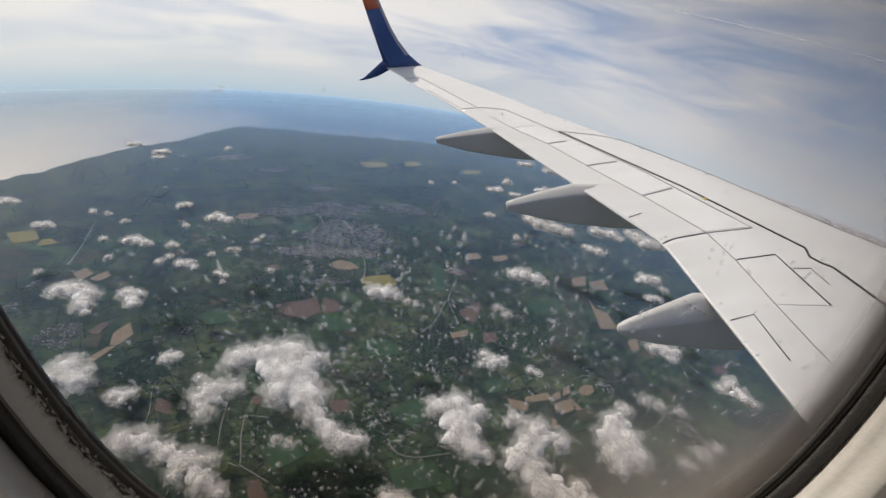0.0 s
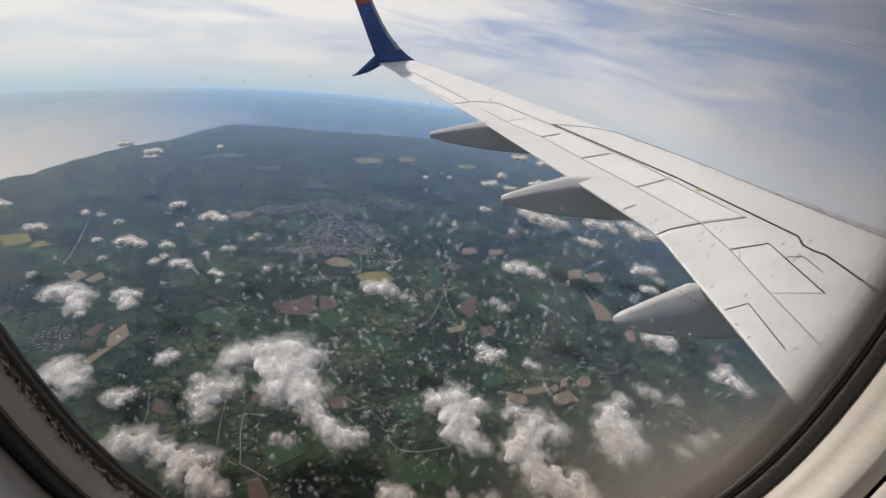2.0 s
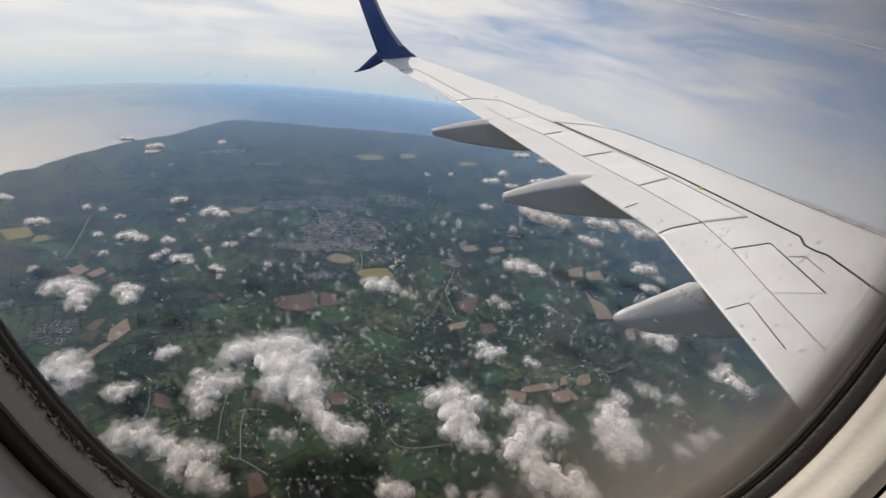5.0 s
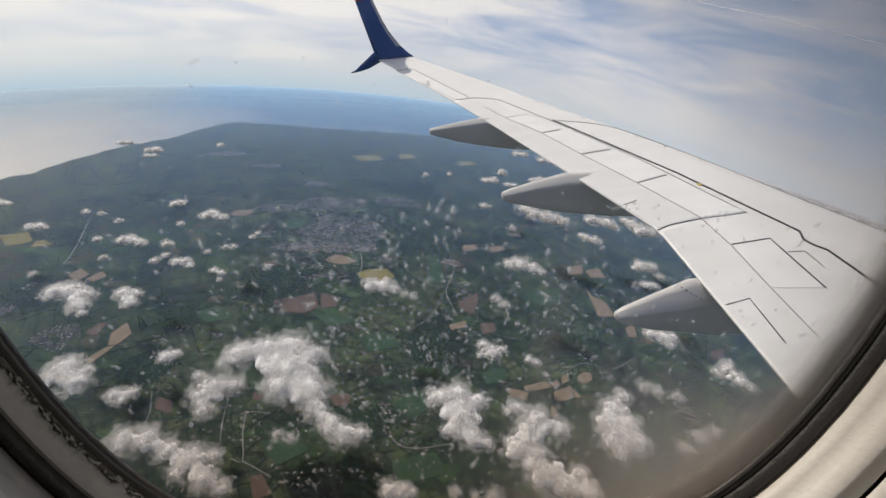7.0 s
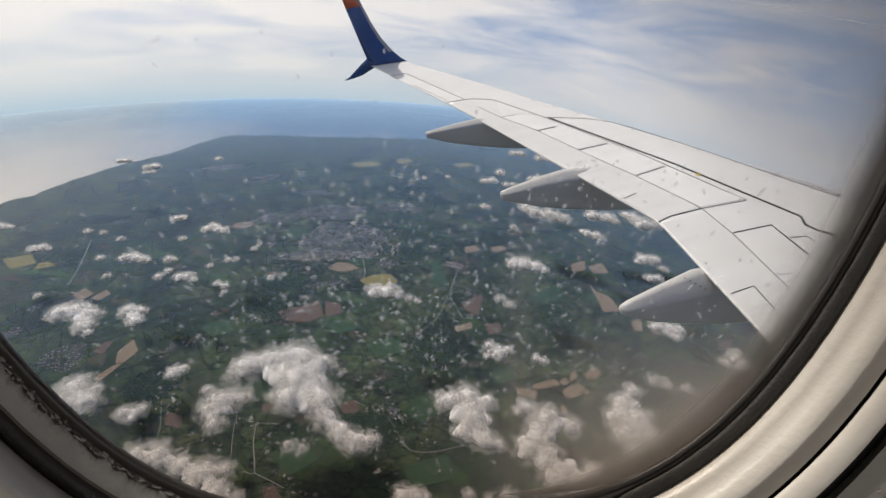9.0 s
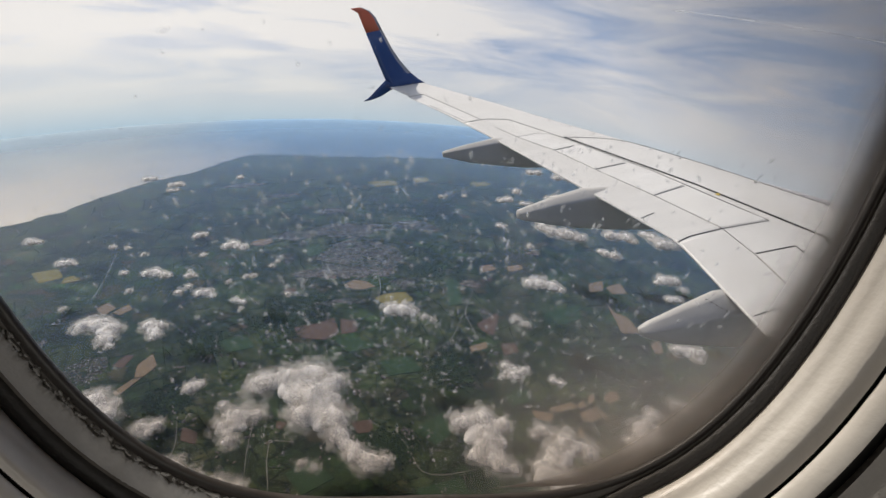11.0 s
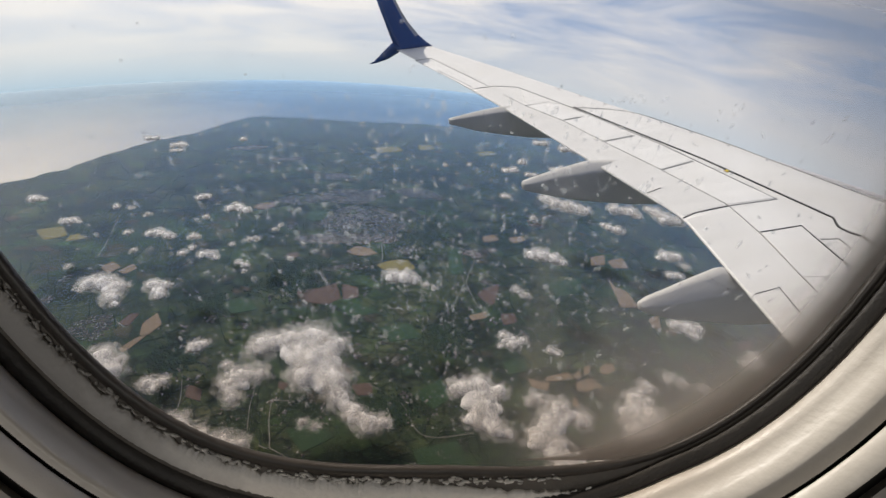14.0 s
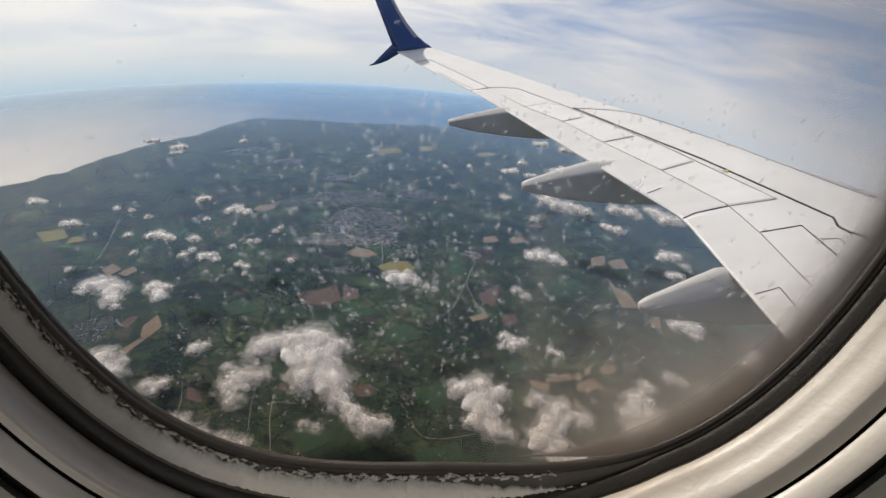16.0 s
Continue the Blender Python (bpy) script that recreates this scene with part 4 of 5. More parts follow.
# a thin contrail high in the sky
def contrail(points, wide):
    k = Mat("contrail_ice")
    a = k.ramp(k.noise(k.coord(scale=(1, 1, 2)), 0.006, 5, 0.6), (0.3, 0.05), (0.7, 0.42))
    m = k.done(k.blend(a, k.shader("ShaderNodeBsdfTransparent"), k.shader("ShaderNodeBsdfTranslucent", Color=(0.95, 0.95, 0.95))))
    line = smooth_line(points, 60)
    rings = []
    for i, p in enumerate(line):
        w = wide * (0.75 + 0.35 * noise.noise((i * 0.35, 1.0, 0)))
        side = p.normalized()
        rings.append([p + Vector((0, 0, w * math.cos(b))) + side * w * math.sin(b) for b in np.linspace(0, 2 * math.pi, 7)[:-1]])
    return thing("contrail", "thin white contrail high across the sky", "contrail", mesh_of("contrail", *loft(rings), m, True))


contrail([(1676, 3850, -100), (2092, 3640, -113), (2477, 3389, -132), (2817, 3111, -162), (2970, 2964, -185)], 6.0)


# ---- the wing ----
DIHEDRAL = math.tan(radians(7.0))


def trail(y):
    return float(np.interp(y, (-0.6, 2.7, 4.6, 5.84, 8.2, 11.4, 14.5, 16.75), (2.75, 3.12, 3.32, 3.45, 2.76, 1.80, 0.74, -0.14)))


def lead(y):
    return float(np.interp(y, (-0.6, 3.0, 5.87, 6.85, 7.98, 10.0, 11.8, 13.85, 16.8), (11.2, 8.7, 7.15, 6.71, 6.20, 5.07, 4.01, 2.86, 1.12)))


def top(y, s=0.0):
    """The height of the upper skin; s runs from the trailing edge (0) to the leading edge (1)."""
    c = lead(y) - trail(y)
    return (y - 1.9) * DIHEDRAL - c * 0.03 * max(0.0, (s - 0.78) / 0.22) ** 2.2


def on_wing(x, y, lift=0.004):
    s = (x - trail(y)) / (lead(y) - trail(y))
    return Vector((x, y, top(y, s) + lift))


wing = thing("aircraft_wing", "pale grey swept airliner wing with a blue winglet", "wing", None, AIR)
_rings = []
for _y in np.concatenate([np.linspace(-0.6, 16.0, 54), np.linspace(16.2, 16.78, 4)]):
    a, b = trail(_y), lead(_y)
    c = b - a
    ring = [(a + c * s, _y, top(_y, s)) for s in (0.0, 0.15, 0.3, 0.45, 0.6, 0.72, 0.8, 0.86, 0.91, 0.95, 0.98, 1.0)]
    ring += [(a + c * s, _y, (_y - 1.9) * DIHEDRAL - c * d) for s, d in ((1.004, 0.042), (0.995, 0.055), (0.96, 0.072), (0.85, 0.095), (0.65, 0.11), (0.4, 0.085), (0.2, 0.045), (0.0, 0.008))]
    _rings.append(ring)
part("wing_skin", mesh_of("wing_skin", *loft(_rings), M_WING, True), wing)


def panel(name, corners, lift, material, label="", bevel=0.012):
    """A plate laid on the wing's upper skin: corners in order, x and y."""
    rim = []
    for i, p in enumerate(corners):
        a, b = Vector(p), Vector(corners[(i + 1) % len(corners)])
        n = max(2, int((b - a).length / 0.5))
        rim += [a.lerp(b, j / n) for j in range(n)]
    c = sum(rim, Vector((0, 0))) / len(rim)
    n = len(rim)
    inner = [q + (c - q).normalized() * bevel for q in rim]
    verts = [on_wing(q.x, q.y, -0.01) for q in rim] + [on_wing(q.x, q.y, lift * 0.6) for q in rim] + [on_wing(q.x, q.y, lift) for q in inner]
    faces = []
    for k in (0, n):
        faces += [(k + i, k + (i + 1) % n, k + n + (i + 1) % n, k + n + i) for i in range(n)]
    bm = bmesh.new()
    vs = [bm.verts.new(v) for v in verts]
    for q in faces:
        bm.faces.new([vs[i] for i in q])
    bmesh.ops.triangle_fill(bm, use_beauty=True, edges=[e for e in bm.edges if all(v in vs[2 * n:] for v in e.verts)])
    bmesh.ops.recalc_face_normals(bm, faces=bm.faces[:])
    me = bpy.data.meshes.new(name)
    bm.to_mesh(me)
    bm.free()
    me.materials.append(material)
    return part(name, me, wing, label)


def strip(name, pts, wide, material, lift=0.012, label=""):
    """A narrow seal or seam along a line on the upper skin."""
    P = [Vector(p) for p in pts]
    line = [P[0]]
    for a, b in zip(P, P[1:]):
        n = max(1, int((b - a).length / 0.4))
        line += [a.lerp(b, (j + 1) / n) for j in range(n)]
    verts, faces = [], []
    for i, q in enumerate(line):
        d = (line[min(i + 1, len(line) - 1)] - line[max(i - 1, 0)]).normalized()
        s = Vector((-d.y, d.x)) * wide / 2
        for w, l in ((1, -0.004), (0.8, lift), (-0.8, lift), (-1, -0.004)):
            verts.append(on_wing(q.x + s.x * w, q.y + s.y * w, l))
    for i in range(len(line) - 1):
        for j in range(3):
            faces.append((4 * i + j, 4 * i + j + 1, 4 * i + j + 5, 4 * i + j + 4))
    return part(name, mesh_of(name, verts, faces, material), wing, label)


# flaps, aileron and spoilers as plates, then the gaps between them
panel("aileron", [(0.30, 15.45), (0.80, 15.48), (1.90, 12.73), (1.40, 12.68)], 0.006, M_PANEL)
panel("flap", [(1.44, 12.55), (2.08, 12.55), (2.44, 11.2), (3.02, 10.05), (3.46, 8.81), (4.0, 7.37), (4.44, 5.98), (3.48, 5.9), (2.78, 8.18), (1.84, 11.35)], 0.006, M_FLAP, "outboard flap")
panel("flap", [(3.47, 5.8), (4.42, 5.86), (4.40, 5.09), (4.25, 4.07), (4.15, 3.24), (4.0, 1.2), (2.98, 1.2), (3.14, 2.74), (3.34, 4.59)], 0.006, M_FLAP, "inboard flap")
for q in ([(2.46, 11.16), (2.72, 12.2), (3.40, 10.93), (3.12, 11.14)], [(2.46, 11.14), (3.14, 11.14), (3.62, 10.14), (3.02, 10.10)], [(3.03, 10.04), (3.80, 10.06), (4.24, 8.88), (3.46, 8.84)],
          [(3.47, 8.78), (4.30, 8.80), (4.83, 7.52), (4.01, 7.40)], [(4.02, 7.34), (4.86, 7.44), (5.42, 5.90), (4.48, 5.97)], [(4.47, 5.10), (5.23, 5.06), (5.11, 3.82), (4.28, 4.05)]):
    panel("spoiler", q, 0.010, M_PANEL)
strip("seal", [(3.60, 10.68), (5.07, 7.49), (5.94, 5.11), (5.81, 4.89), (5.86, 4.71), (5.97, 4.56), (5.98, 4.2), (6.0, 2.5)], 0.045, M_SEAL, 0.016, "black sealant line")
strip("seam", [(2.67, 12.37), (3.42, 10.93), (4.61, 8.30), (5.44, 5.86)], 0.018, M_SEAM)
strip("seam", [(3.60, 10.68), (5.05, 9.96), (5.45, 9.55), (6.35, 7.55), (7.1, 5.8), (7.9, 4.2)], 0.016, M_SEAM)
strip("seam", [(1.39, 12.66), (2.08, 12.66), (2.67, 12.37)], 0.018, M_SEAM)
strip("seam", [(0.27, 15.48), (0.82, 15.52), (1.92, 12.71)], 0.016, M_SEAM)
strip("seam", [(0.79, 14.41), (1.43, 12.79)], 0.018, M_SEAM)
strip("seam", [(2.12, 12.02), (2.43, 11.18), (3.01, 10.05), (3.44, 8.81), (3.99, 7.37), (4.46, 5.93), (4.43, 5.09), (4.28, 4.07), (4.18, 3.24), (4.0, 1.2)], 0.015, M_SEAM)
for q in ([(2.43, 11.18), (3.12, 11.18)], [(3.0, 10.07), (3.52, 10.10)], [(3.44, 8.81), (4.25, 8.84)], [(3.99, 7.37), (4.81, 7.48)], [(4.46, 5.93), (5.44, 5.86)]):
    strip("seam", q, 0.015, M_SEAM)
for q in ([(3.43, 5.84), (3.76, 5.92), (4.46, 5.93)], [(4.46, 5.13), (5.25, 5.09), (5.13, 3.81)], [(3.32, 3.93), (3.77, 3.95), (3.61, 3.08)], [(3.26, 6.72), (3.61, 6.80)]):
    strip("seam", q, 0.022, M_SEAL)
strip("seam", [(5.26, 4.70), (5.56, 4.63), (5.53, 4.21)], 0.014, M_SEAM)
strip("marker", [(5.17, 6.94), (5.25, 6.96)], 0.07, M_YELLOW, 0.02, "small yellow rope-hook marker")


_fin = mesh_of("vortex_generator", *loft([[(-0.06, -0.012, 0), (0.06, -0.012, 0), (0.06, 0.012, 0), (-0.06, 0.012, 0)], [(-0.05, -0.008, 0.05), (0.02, -0.008, 0.05), (0.02, 0.008, 0.05), (-0.05, 0.008, 0.05)]]), M_SEAM)
for _y in (11.9, 11.3, 10.65, 9.95, 9.3, 8.65, 7.9, 7.15):
    part("vortex_generator", _fin, wing).matrix_basis = Matrix.Translation(on_wing(lead(_y) - 0.22, _y, 0.0)) @ pose(0, 0, 0, 0, 0, 20) @ Matrix.Scale(0.5, 4)


def fairing(y, stations):
    """A flap track fairing: a canoe under the wing; stations of x, crest, shoulder and keel heights, half width."""
    rings = []
    for x, crest, shoulder, keel, w in stations:
        h = shoulder - keel
        half = [(0.0, crest), (0.35, crest - (crest - shoulder) * 0.22), (0.85, crest - (crest - shoulder) * 0.78), (0.97, shoulder + (crest - shoulder) * 0.06), (1.0, shoulder - h * 0.02), (0.985, shoulder - h * 0.09), (0.84, shoulder - h * 0.5), (0.66, keel + h * 0.12), (0.5, keel + h * 0.03), (0.25, keel)]
        ring = [(x, y - w * q, z) for q, z in half] + [(x, y + w * q, z) for q, z in reversed(half[1:])]
        rings.append(ring)
    return part("flap_track_fairing", mesh_of("flap_track_fairing", *loft(rings), M_FAIR, True), wing, "grey canoe-shaped fairing under the flap")


fairing(11.25, ((0.36, 1.05, 1.02, 0.92, 0.05), (0.38, 1.07, 1.03, 0.91, 0.07), (0.52, 1.09, 1.04, 0.86, 0.09), (1.1, 1.15, 1.07, 0.63, 0.14), (1.76, 1.19, 1.09, 0.44, 0.18), (2.6, 1.10, 1.0, 0.22, 0.20), (3.5, 1.0, 0.9, 0.05, 0.20), (4.2, 1.0, 0.8, 0.4, 0.08)))
fairing(8.0, ((1.16, 0.61, 0.57, 0.45, 0.06), (1.19, 0.64, 0.58, 0.43, 0.09), (1.36, 0.68, 0.59, 0.36, 0.12), (1.94, 0.77, 0.66, 0.13, 0.18), (2.66, 0.85, 0.69, -0.10, 0.25), (3.74, 0.70, 0.50, -0.38, 0.27), (4.8, 0.5, 0.3, -0.60, 0.24), (5.6, 0.4, 0.2, -0.2, 0.08)))
fairing(4.55, ((1.85, -0.05, -0.09, -0.17, 0.05), (1.88, -0.02, -0.10, -0.20, 0.08), (2.04, 0.04, -0.08, -0.30, 0.13), (2.55, 0.19, -0.05, -0.55, 0.20), (3.2, 0.34, 0.0, -0.76, 0.29), (3.94, 0.2, 0.0, -1.04, 0.31), (4.94, 0.05, -0.1, -1.30, 0.27), (5.8, 0.0, -0.2, -0.6, 0.10)))
_bolt = mesh_of("fastener", *joined("fastener", [(0, 0, 0, 0.014)], 1, 0, 0.0), M_SEAL, True)
for _i in range(5):
    part("fastener", _bolt, wing).location = (2.95 + 0.07 * _i, 4.49 - 0.045 * _i, 0.27 - 0.045 * _i)


def blade(name, stations, materials, split, label):
    """A winglet blade: stations of trailing point, leading point, thickness."""
    rings = []
    for (ax, ay, az), (bx, by, bz), th in stations:
        a, b = Vector((ax, ay, az)), Vector((bx, by, bz))
        side = Vector((0, 1, -0.15)).normalized() * th
        ring = []
        for s, w in ((0, 0), (0.25, 0.6), (0.55, 1.0), (0.85, 0.72), (1, 0), (0.85, -0.5), (0.55, -0.8), (0.25, -0.5)):
            ring.append(a.lerp(b, s) - side * w)
        rings.append(ring)
    v, q = loft(rings)
    idx = [split(i // 8, i % 8) if i < (len(rings) - 1) * 8 else 0 for i in range(len(q))]
    return part(name, mesh_of(name, v, q, materials, True, idx), wing, label)


blade("winglet", (((-0.14, 16.72, 1.80), (1.16, 16.78, 1.80), 0.05), ((-0.20, 16.84, 1.92), (0.96, 16.86, 1.95), 0.055), ((-0.24, 16.88, 2.08), (0.72, 16.92, 2.18), 0.05), ((-0.35, 16.98, 2.50), (0.40, 17.0, 2.62), 0.045),
                  ((-0.45, 17.06, 2.90), (0.19, 17.08, 3.02), 0.04), ((-0.63, 17.2, 3.62), (-0.06, 17.21, 3.66), 0.03)),
      [M_BLUE, M_BARE], lambda i, j: 1 if j in (3, 4) and i > 1 else 0, "dark blue upward winglet with a bare metal edge")
blade("winglet_tip", (((-0.63, 17.2, 3.62), (-0.06, 17.21, 3.66), 0.03), ((-0.72, 17.28, 4.02), (-0.20, 17.29, 4.05), 0.025), ((-0.78, 17.33, 4.24), (-0.36, 17.33, 4.26), 0.02), ((-1.0, 17.36, 4.40), (-0.62, 17.36, 4.40), 0.01)),
      [M_ORANGE, M_BARE], lambda i, j: 1 if j in (3, 4) else 0, "orange winglet tip")
blade("lower_winglet", (((-0.24, 16.84, 2.06), (0.16, 16.84, 1.80), 0.04), ((-0.44, 16.9, 1.90), (-0.06, 16.9, 1.70), 0.035), ((-0.76, 16.98, 1.64), (-0.46, 16.98, 1.51), 0.02), ((-0.95, 17.02, 1.49), (-0.80, 17.02, 1.43), 0.012), ((-1.14, 17.04, 1.42), (-1.04, 17.04, 1.405), 0.006)),
      [M_BLUE, M_BARE], lambda i, j: 1 if j in (4, 5) else 0, "dark blue downward scimitar blade")

# ---- the window and the cabin side ----
_n, _ux, _uy = Vector((0.1819, 0.9077, -0.3782)), Vector((0.9722, -0.2237, -0.0693)), Vector((0.1475, 0.3551, 0.9231))
_m = Matrix((_ux, _uy, -_n)).transposed().to_4x4()
SMALL = 0.62
PANE = AIR @ Matrix.Translation((-2.1381, -0.1413, 5.0357)) @ _m @ Matrix.Scale(SMALL, 4)      # x along the cabin, y up the window, z into the cabin
MID, LOW = -0.0046, -0.0787
EYE_UP, EYE_IN = 0.0306, 0.1366


def rise(x):
    return 1.8204 * (1 - (1 - (abs(x) / 0.2513) ** 3.321) ** (1 / 3.321))


def half_width(h):
    return 0.2513 * (1 - (1 - h / 1.8204) ** 3.321) ** (1 / 3.321)


# one half of the window's shape from the middle of its sill to the middle of its head
_half = [(x, rise(x)) for x in np.linspace(0.0, 0.118, 40)] + [(half_width(h), h) for h in np.linspace(0.05, 0.34, 30)]
_half += [(half_width(0.34) * math.cos(a) ** 0.6, 0.34 + 0.17 * math.sin(a) ** 0.8) for a in np.linspace(0.05, math.pi / 2, 24)]
RIM = [Vector((MID + x, LOW + h)) for x, h in _half] + [Vector((MID - x, LOW + h)) for x, h in reversed(_half[1:-1])]
_k = len(RIM)
RIM_OUT = []
for _i in range(_k):
    _d = (RIM[(_i + 1) % _k] - RIM[_i - 1]).normalized()
    RIM_OUT.append(Vector((_d.y, -_d.x)))


def outline(o, depth=0.0):
    """The window's shape, widened by o as seen from the seat, brought depth into the cabin."""
    pts = []
    for p, q in zip(RIM, RIM_OUT):
        g = min(1.0, max(0.0, (p.x - 0.0) / 0.07))
        fore = float(np.interp(o * 1000, (-1.5, 0.0, 4.0, 17.0, 25.0, 42.5, 100.0), (1.5, 3.0, 5.4, 7.0, 13.5, 42.0, 100.0))) / 1000
        pts.append(p + q * (o + (fore - o) * g))
    k = 1 - depth / EYE_IN
    return [(p.x * k, EYE_UP + (p.y - EYE_UP) * k, depth) for p in pts]


def band(name, profile, material, parent, label=""):
    rings = [outline(o / 1000, d / 1000) for o, d in profile]
    return part(name, mesh_of(name, *loft(rings, True, False), material, True), parent, label)


window = thing("window_1", "rounded aircraft cabin window with black seal and cream reveal", "window", None, PANE, kind="structure")
_v, _f = loft([outline(0.004, 0.0), outline(0.004, -0.0035)])
_pane = pane_material()
part("pane", mesh_of("pane", _v, _f, _pane), window, "scratched clear acrylic pane with dried water specks")
_v, _f = loft([outline(0.004, -0.0052), outline(0.004, -0.0080)])
part("outer_pane", mesh_of("outer_pane", _v, _f, smear_material()), window, "outer acrylic pane, milky with grime in one corner")
band("seal", ((-1.5, -1), (-0.5, 0.8), (1.5, 1.6), (3.0, 1.4), (4.0, 0.6)), M_SEALRING, window, "black rubber window seal")
band("retainer", ((4, 0.6), (8, 0.9), (15, 1.2), (17, 2.2)), M_RET, window, "dark outer retainer ring")
band("gasket", ((17, 2.2), (19, 3.6), (23, 4.4), (25, 4.0)), M_RUBBER, window, "black inner gasket")
band("reveal", ((25, 4.0), (26.5, 6.5), (29, 9.0), (31, 10.2), (33, 13.0), (36, 15.2), (38, 16.6), (40.5, 16.9), (42.5, 17.4)), M_TRIM, window, "glossy cream plastic reveal")
band("groove", ((42.5, 17.4), (42.9, 16.6), (43.9, 16.6), (44.3, 18.0)), M_GAP, window)
band("surround", ((44.3, 18.0), (46, 19.2), (51, 21.2), (55.5, 22.5), (57, 22.8)), M_TRIM, window, "cream plastic window surround")
band("gap", ((57, 22.8), (57.5, 20.0), (62.5, 20.0), (63.5, 23.4)), M_GAP, window)

# added sheet round the outer pane's fore and lower edge, imitating the seal's blur
_vs, _fs, _steps = [], [], 12
for _j in range(_steps + 1):
    for p, q in zip(RIM, RIM_OUT):
        g = min(1.0, max(0.0, (p.x - 0.020) / 0.070))
        g = g * g * (3 - 2 * g)
        c = p + q * g * (0.0085 - 0.0280 * (1 - _j / _steps))
        _vs.append((c.x, c.y, -0.0042))
for _j in range(_steps):
    _fs += [(_j * _k + i, _j * _k + (i + 1) % _k, (_j + 1) * _k + (i + 1) % _k, (_j + 1) * _k + i) for i in range(_k) if RIM[i].x > 0.022 and RIM[(i + 1) % _k].x > 0.022]
_me = mesh_of("blurred_seal_edge", _vs, _fs, veil_material(), True)
_uv = _me.uv_layers.new(name="across")
_uv.data.foreach_set("uv", [w for l in _me.loops for w in ((l.vertex_index % _k) / _k, (l.vertex_index // _k) / _steps)])
part("blurred_seal_edge", _me, window, "brown-grey sheet added to imitate the seal's blurred edge")

# dried specks on the pane's outer face: low domes, drawn out by the wind as it parts over the pane
_srng = random.Random(3)
_vs, _fs = [], []
for _i in range(1300):
    while True:
        x, y = _srng.gauss(-0.010, 0.058), _srng.gauss(-0.002, 0.042)
        if abs(x) < 0.13 and LOW + rise(x) + 0.012 < y < 0.15 and (y < 0.045 or _srng.random() < 0.12):
            break
    r = _srng.uniform(0.00038, 0.00092) * (1.35 if _srng.random() < 0.12 else 1.0)
    a, l = math.pi / 2 - x * 9.0 + _srng.gauss(0, 0.3) + (1.4 if _srng.random() < 0.18 else 0.0), _srng.choice((1.0, 1.1, 1.3, 1.6, 2.3))
    for ring, lift in ((1.0, 0.0), (0.85, 0.05), (0.70, 0.09), (0.55, 0.12), (0.40, 0.14)):
        k = len(_vs)
        for j in range(9):
            b = 2 * math.pi * j / 9
            w = r * ring * (1 + 0.25 * noise.noise((_i * 1.7, j * 0.8, ring * 0.5)))
            u, v = w * l * math.cos(b), w * math.sin(b)
            _vs.append((x + u * math.cos(a) - v * math.sin(a), y + u * math.sin(a) + v * math.cos(a), -0.0037 - r * lift))
        _vs.append((x, y, -0.0037 - r * (lift + 0.10)))
        _fs += [(k + j, k + (j + 1) % 9, k + 9) for j in range(9)]
thing("water_specks", "scattered pale dried water specks on the window pane", "specks", mesh_of("water_specks", _vs, _fs, speck_material()), PANE, kind="stuff")

# rime frost along the lower rim
_vs, _fs = [], []
_line = [(p, q) for p, q in zip(RIM, RIM_OUT) if p.y < 0.06 and p.x < 0.048]
_line.sort(key=lambda w: math.atan2(w[0].y - 0.10, w[0].x - 0.10) % (2 * math.pi))
_N = 1400
_len = [0.0]
for _a, _b in zip(_line, _line[1:]):
    _len.append(_len[-1] + (_b[0] - _a[0]).length)
for _i in range(_N + 1):
    t = _i / _N
    s = t * _len[-1]
    u = float(np.interp(s, _len, range(len(_line))))
    i0 = min(int(u), len(_line) - 2)
    p, q = _line[i0][0].lerp(_line[i0 + 1][0], u - i0), _line[i0][1].lerp(_line[i0 + 1][1], u - i0)
    fade = min(1.0, (1 - t) * 5, t * 6 + 0.1)
    j1, j2 = noise.noise((s * 190, 0, 1)), noise.noise((s * 330, 5, 1))
    in_o = 0.0058 + 0.0016 * j1 + 0.0012 * j2 + 0.0006 * noise.noise((s * 900, 7, 3)) + (1 - fade) * 0.005
    out_o = 0.0160 + 0.0005 * noise.noise((s * 60, 9, 2)) + max(0.0, t - 0.35) * (0.0028 * noise.noise((s * 420, 3, 2)) + 0.0022 * noise.noise((s * 1000, 4, 4))) - (1 - fade) * 0.004
    for o, d in ((in_o, 0.0006), (in_o + 0.0010, 0.0021), ((in_o + out_o) / 2, 0.0027), (out_o - 0.001, 0.0025), (out_o, 0.0010)):
        w = p + q * o
        k = 1 - d / EYE_IN
        _vs.append((w.x * k, EYE_UP + (w.y - EYE_UP) * k, d))
for _i in range(_N):
    for j in range(4):
        _fs.append((5 * _i + j, 5 * _i + j + 1, 5 * _i + j + 6, 5 * _i + j + 5))
frost = thing("frost", "white rime frost crusted along the window seal", "frost", None, PANE)
part("crust", mesh_of("crust", _vs, _fs, frost_material(), True), frost)
# loose slivers of rime lying along the seal
_vs, _fs = [], []
_v0, _f0 = ico(1)
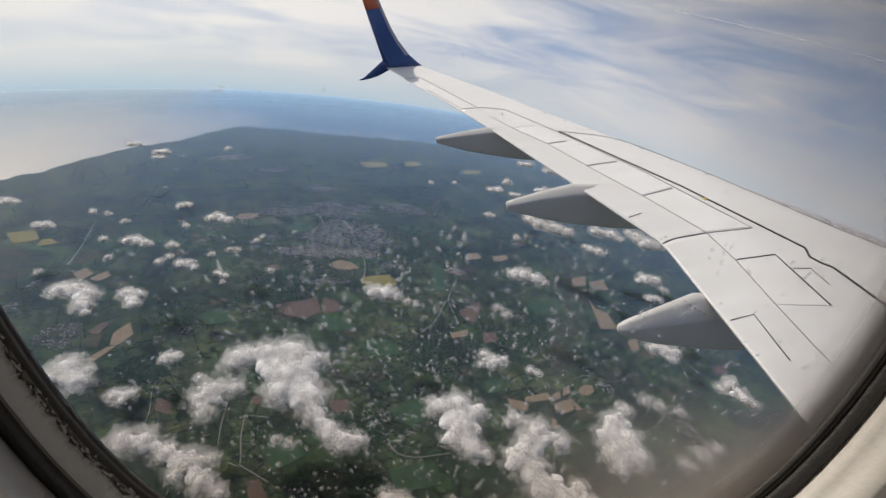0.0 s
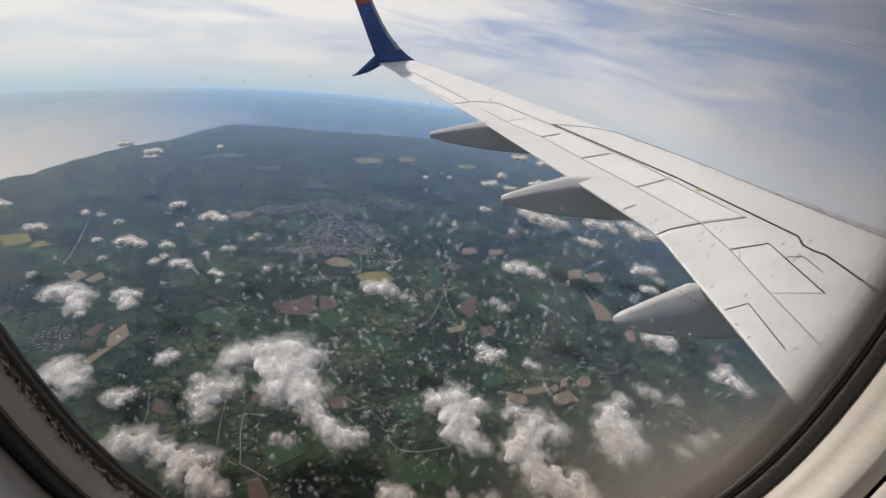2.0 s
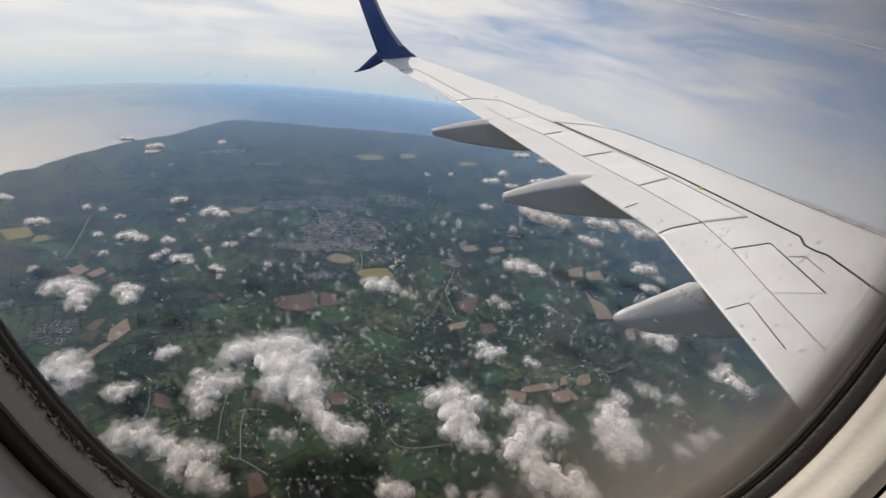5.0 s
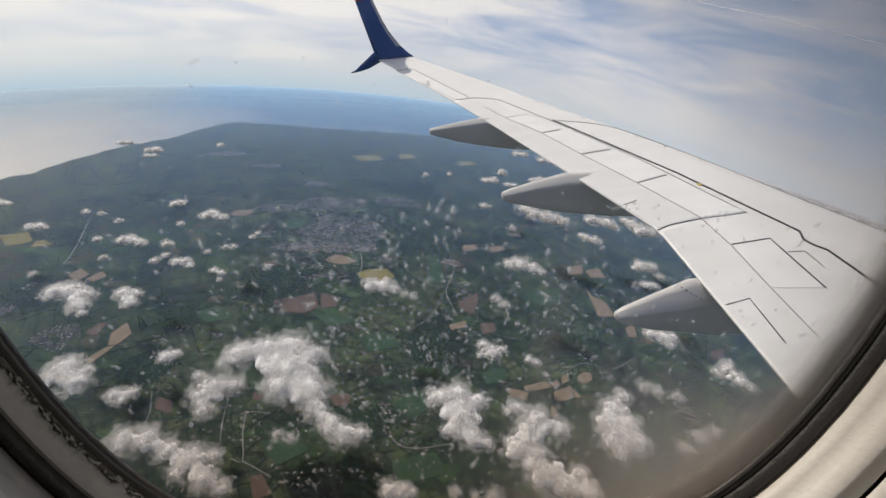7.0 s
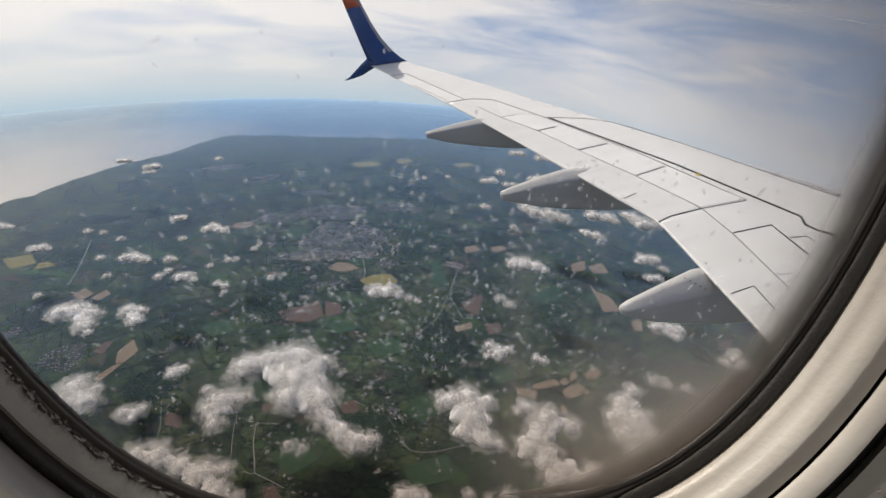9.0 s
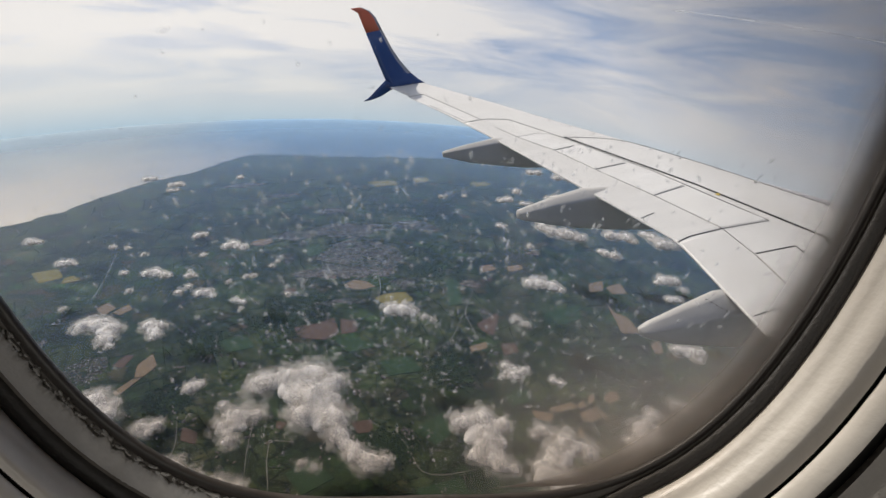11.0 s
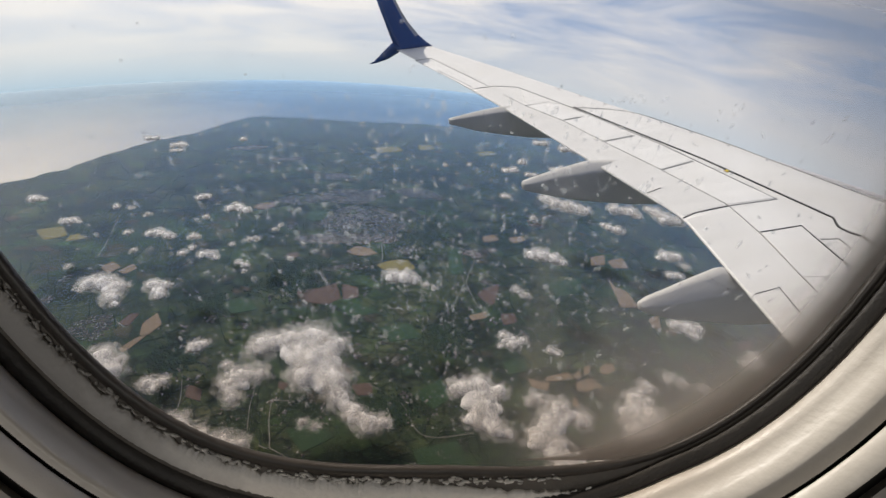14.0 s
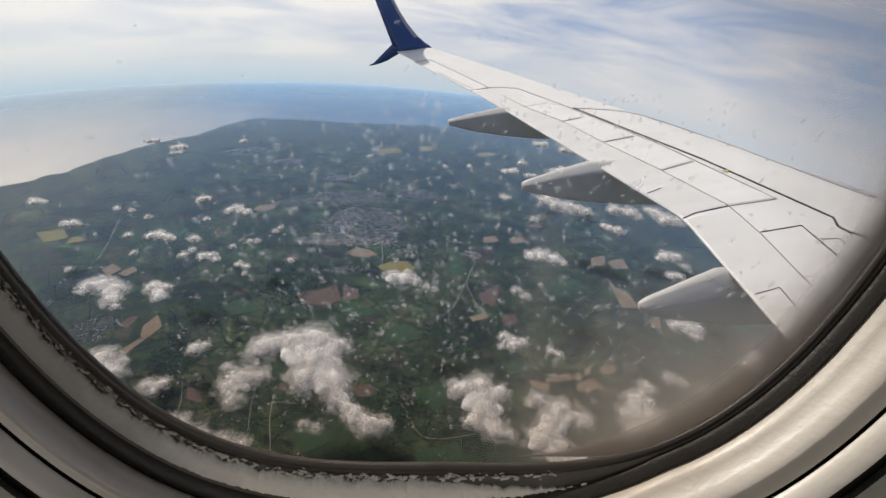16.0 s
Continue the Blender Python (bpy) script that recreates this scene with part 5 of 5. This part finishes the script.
for _i in range(420):
    t = _srng.uniform(0.16, 0.96)
    u = float(np.interp(t * _len[-1], _len, range(len(_line))))
    i0 = min(int(u), len(_line) - 2)
    p, q = _line[i0][0].lerp(_line[i0 + 1][0], u - i0), _line[i0][1]
    w = p + q * (0.0040 + 0.0016 * noise.noise((u * 0.9, 2, 8)) + _srng.gauss(0, 0.0007) + (0.0118 if _srng.random() < 0.22 else 0.0))
    l, b, a = _srng.uniform(0.0004, 0.0016), _srng.uniform(0.00018, 0.00045), _srng.gauss(0, 0.25)
    al = Vector((-q.y, q.x)).normalized() @ Matrix.Rotation(a, 2)
    ac = Vector((-al.y, al.x))
    _fs.append(_f0 + len(_vs) * len(_v0))
    j = 1 + 0.5 * np.array([_srng.random() - 0.5 for _ in _v0])
    _vs.append(np.array([(w.x + al.x * x * l * g + ac.x * y * b * g, w.y + al.y * x * l * g + ac.y * y * b * g, 0.0012 + z * 0.0006) for (x, y, z), g in zip(_v0, j)]))
part("loose_rime", mesh_of("loose_rime", np.concatenate(_vs), np.concatenate(_fs), bpy.data.materials["rime_frost"]), frost)["kind"] = "stuff"

# the cabin: a side panel with the window's opening, and plain walls that close it
_in = outline(0.0635, 0.0234)
_mid = [(x * 1.05, 0.05 + (y - 0.05) * 1.05, 0.0262) for x, y, _ in _in]
_out = []
for x, y, _ in _mid:
    _r = min(1.395 / max(abs(x), 1e-6), (1.29 if y > 0.1 else 1.19) / max(abs(y - 0.1), 1e-6))
    _out.append((x * _r, 0.1 + (y - 0.1) * _r, 0.030))
_back = [(x, y, -0.02) for x, y, _ in _out]
_v, _f = loft([outline(0.045, 0.0), _in, _mid, _out, _back], True, False)
_k = len(_in)
_f += [(4 * _k + i, 4 * _k + (i + 1) % _k, (i + 1) % _k, i) for i in range(_k)]
thing("wall_side", "pale grey-beige moulded cabin sidewall panel", "wall", mesh_of("wall_side", _v, _f, M_WALL), PANE, kind="structure")


def slab(name, lo, hi, label, category, material):
    (x0, y0, z0), (x1, y1, z1) = lo, hi
    v = [(x, y, z) for x in (x0, x1) for y in (y0, y1) for z in (z0, z1)]
    q = [(0, 1, 3, 2), (4, 6, 7, 5), (0, 4, 5, 1), (2, 3, 7, 6), (0, 2, 6, 4), (1, 5, 7, 3)]
    return thing(name, label, category, mesh_of(name, v, q, material), PANE, kind="structure")


slab("ceiling", (-1.4, 1.30, -0.02), (1.4, 1.38, 3.2), "plain pale cabin ceiling panel", "ceiling", M_WALL)
slab("floor", (-1.4, -1.18, -0.02), (1.4, -1.10, 3.2), "plain grey cabin floor", "floor", M_CARPET)
slab("wall_aft", (-1.48, -1.18, -0.02), (-1.4, 1.38, 3.2), "plain pale cabin partition", "wall", M_WALL)
slab("wall_fore", (1.4, -1.18, -0.02), (1.48, 1.38, 3.2), "plain pale cabin partition", "wall", M_WALL)
# the far side, with two openings for unseen lamps added to brighten the trim
for _lo, _hi in (((-1.48, -1.18, 3.2), (1.48, 0.0, 3.28)), ((-1.48, 0.5, 3.2), (1.48, 1.38, 3.28)), ((-1.48, 0.0, 3.2), (-0.8, 0.5, 3.28)), ((-0.4, 0.0, 3.2), (0.4, 0.5, 3.28)), ((0.8, 0.0, 3.2), (1.48, 0.5, 3.28))):
    slab("wall_far", _lo, _hi, "plain pale far side of the cabin", "wall", M_WALL)
for _x, _tall, _watts in ((-0.6, 0.30, 3.4), (0.6, 0.14, 1.7)):
    _l = bpy.data.lights.new("cabin_fill_light", "AREA")
    _l.shape, _l.size, _l.size_y, _l.energy, _l.color = "RECTANGLE", 0.24, _tall, _watts, (1.0, 0.96, 0.90)
    new("cabin_fill_light", _l).matrix_world = PANE @ Matrix.Translation((_x, 0.25, 3.22)) @ Matrix.Scale(1 / SMALL, 4)

# unseen outer skin round the cabin, added to shade the fairings; window's opening left in it
# dark blue chosen to throw little light back
M_HULL = plain("unseen_hull_blue", (0.020, 0.060, 0.19), 0.35, 0, 0.15, 0.6)
_arc = [(2.2 + 3.4 * math.cos(b), 0.10 + 3.3 * math.sin(b)) for b in np.linspace(math.radians(125), math.radians(235), 25)]
_arc = [(max(0.0, w + 0.90), h) for w, h in _arc]


def hull_side(x0, x1, keep):
    verts, faces = [], []
    for i, x in enumerate(np.linspace(x0, x1, 9)):
        for d, h in _arc:
            verts.append((x, h, -0.028 + d))
        for j in range(len(_arc) - 1):
            if i and keep((_arc[j][1] + _arc[j + 1][1]) / 2):
                k = i * len(_arc) + j
                faces.append((k - len(_arc), k, k + 1, k - len(_arc) + 1))
    return verts, faces


shade_hull = thing("fuselage", "unseen dark blue aircraft skin added to block sky light", "fuselage", None, PANE, kind="structure")
for _x0, _x1, _keep in ((-14.0, -0.5, lambda h: True), (0.5, 18.0, lambda h: True), (-0.5, 0.5, lambda h: abs(h - 0.1) > 0.62)):
    part("skin", mesh_of("skin", *hull_side(_x0, _x1, _keep), M_HULL, True), shade_hull)
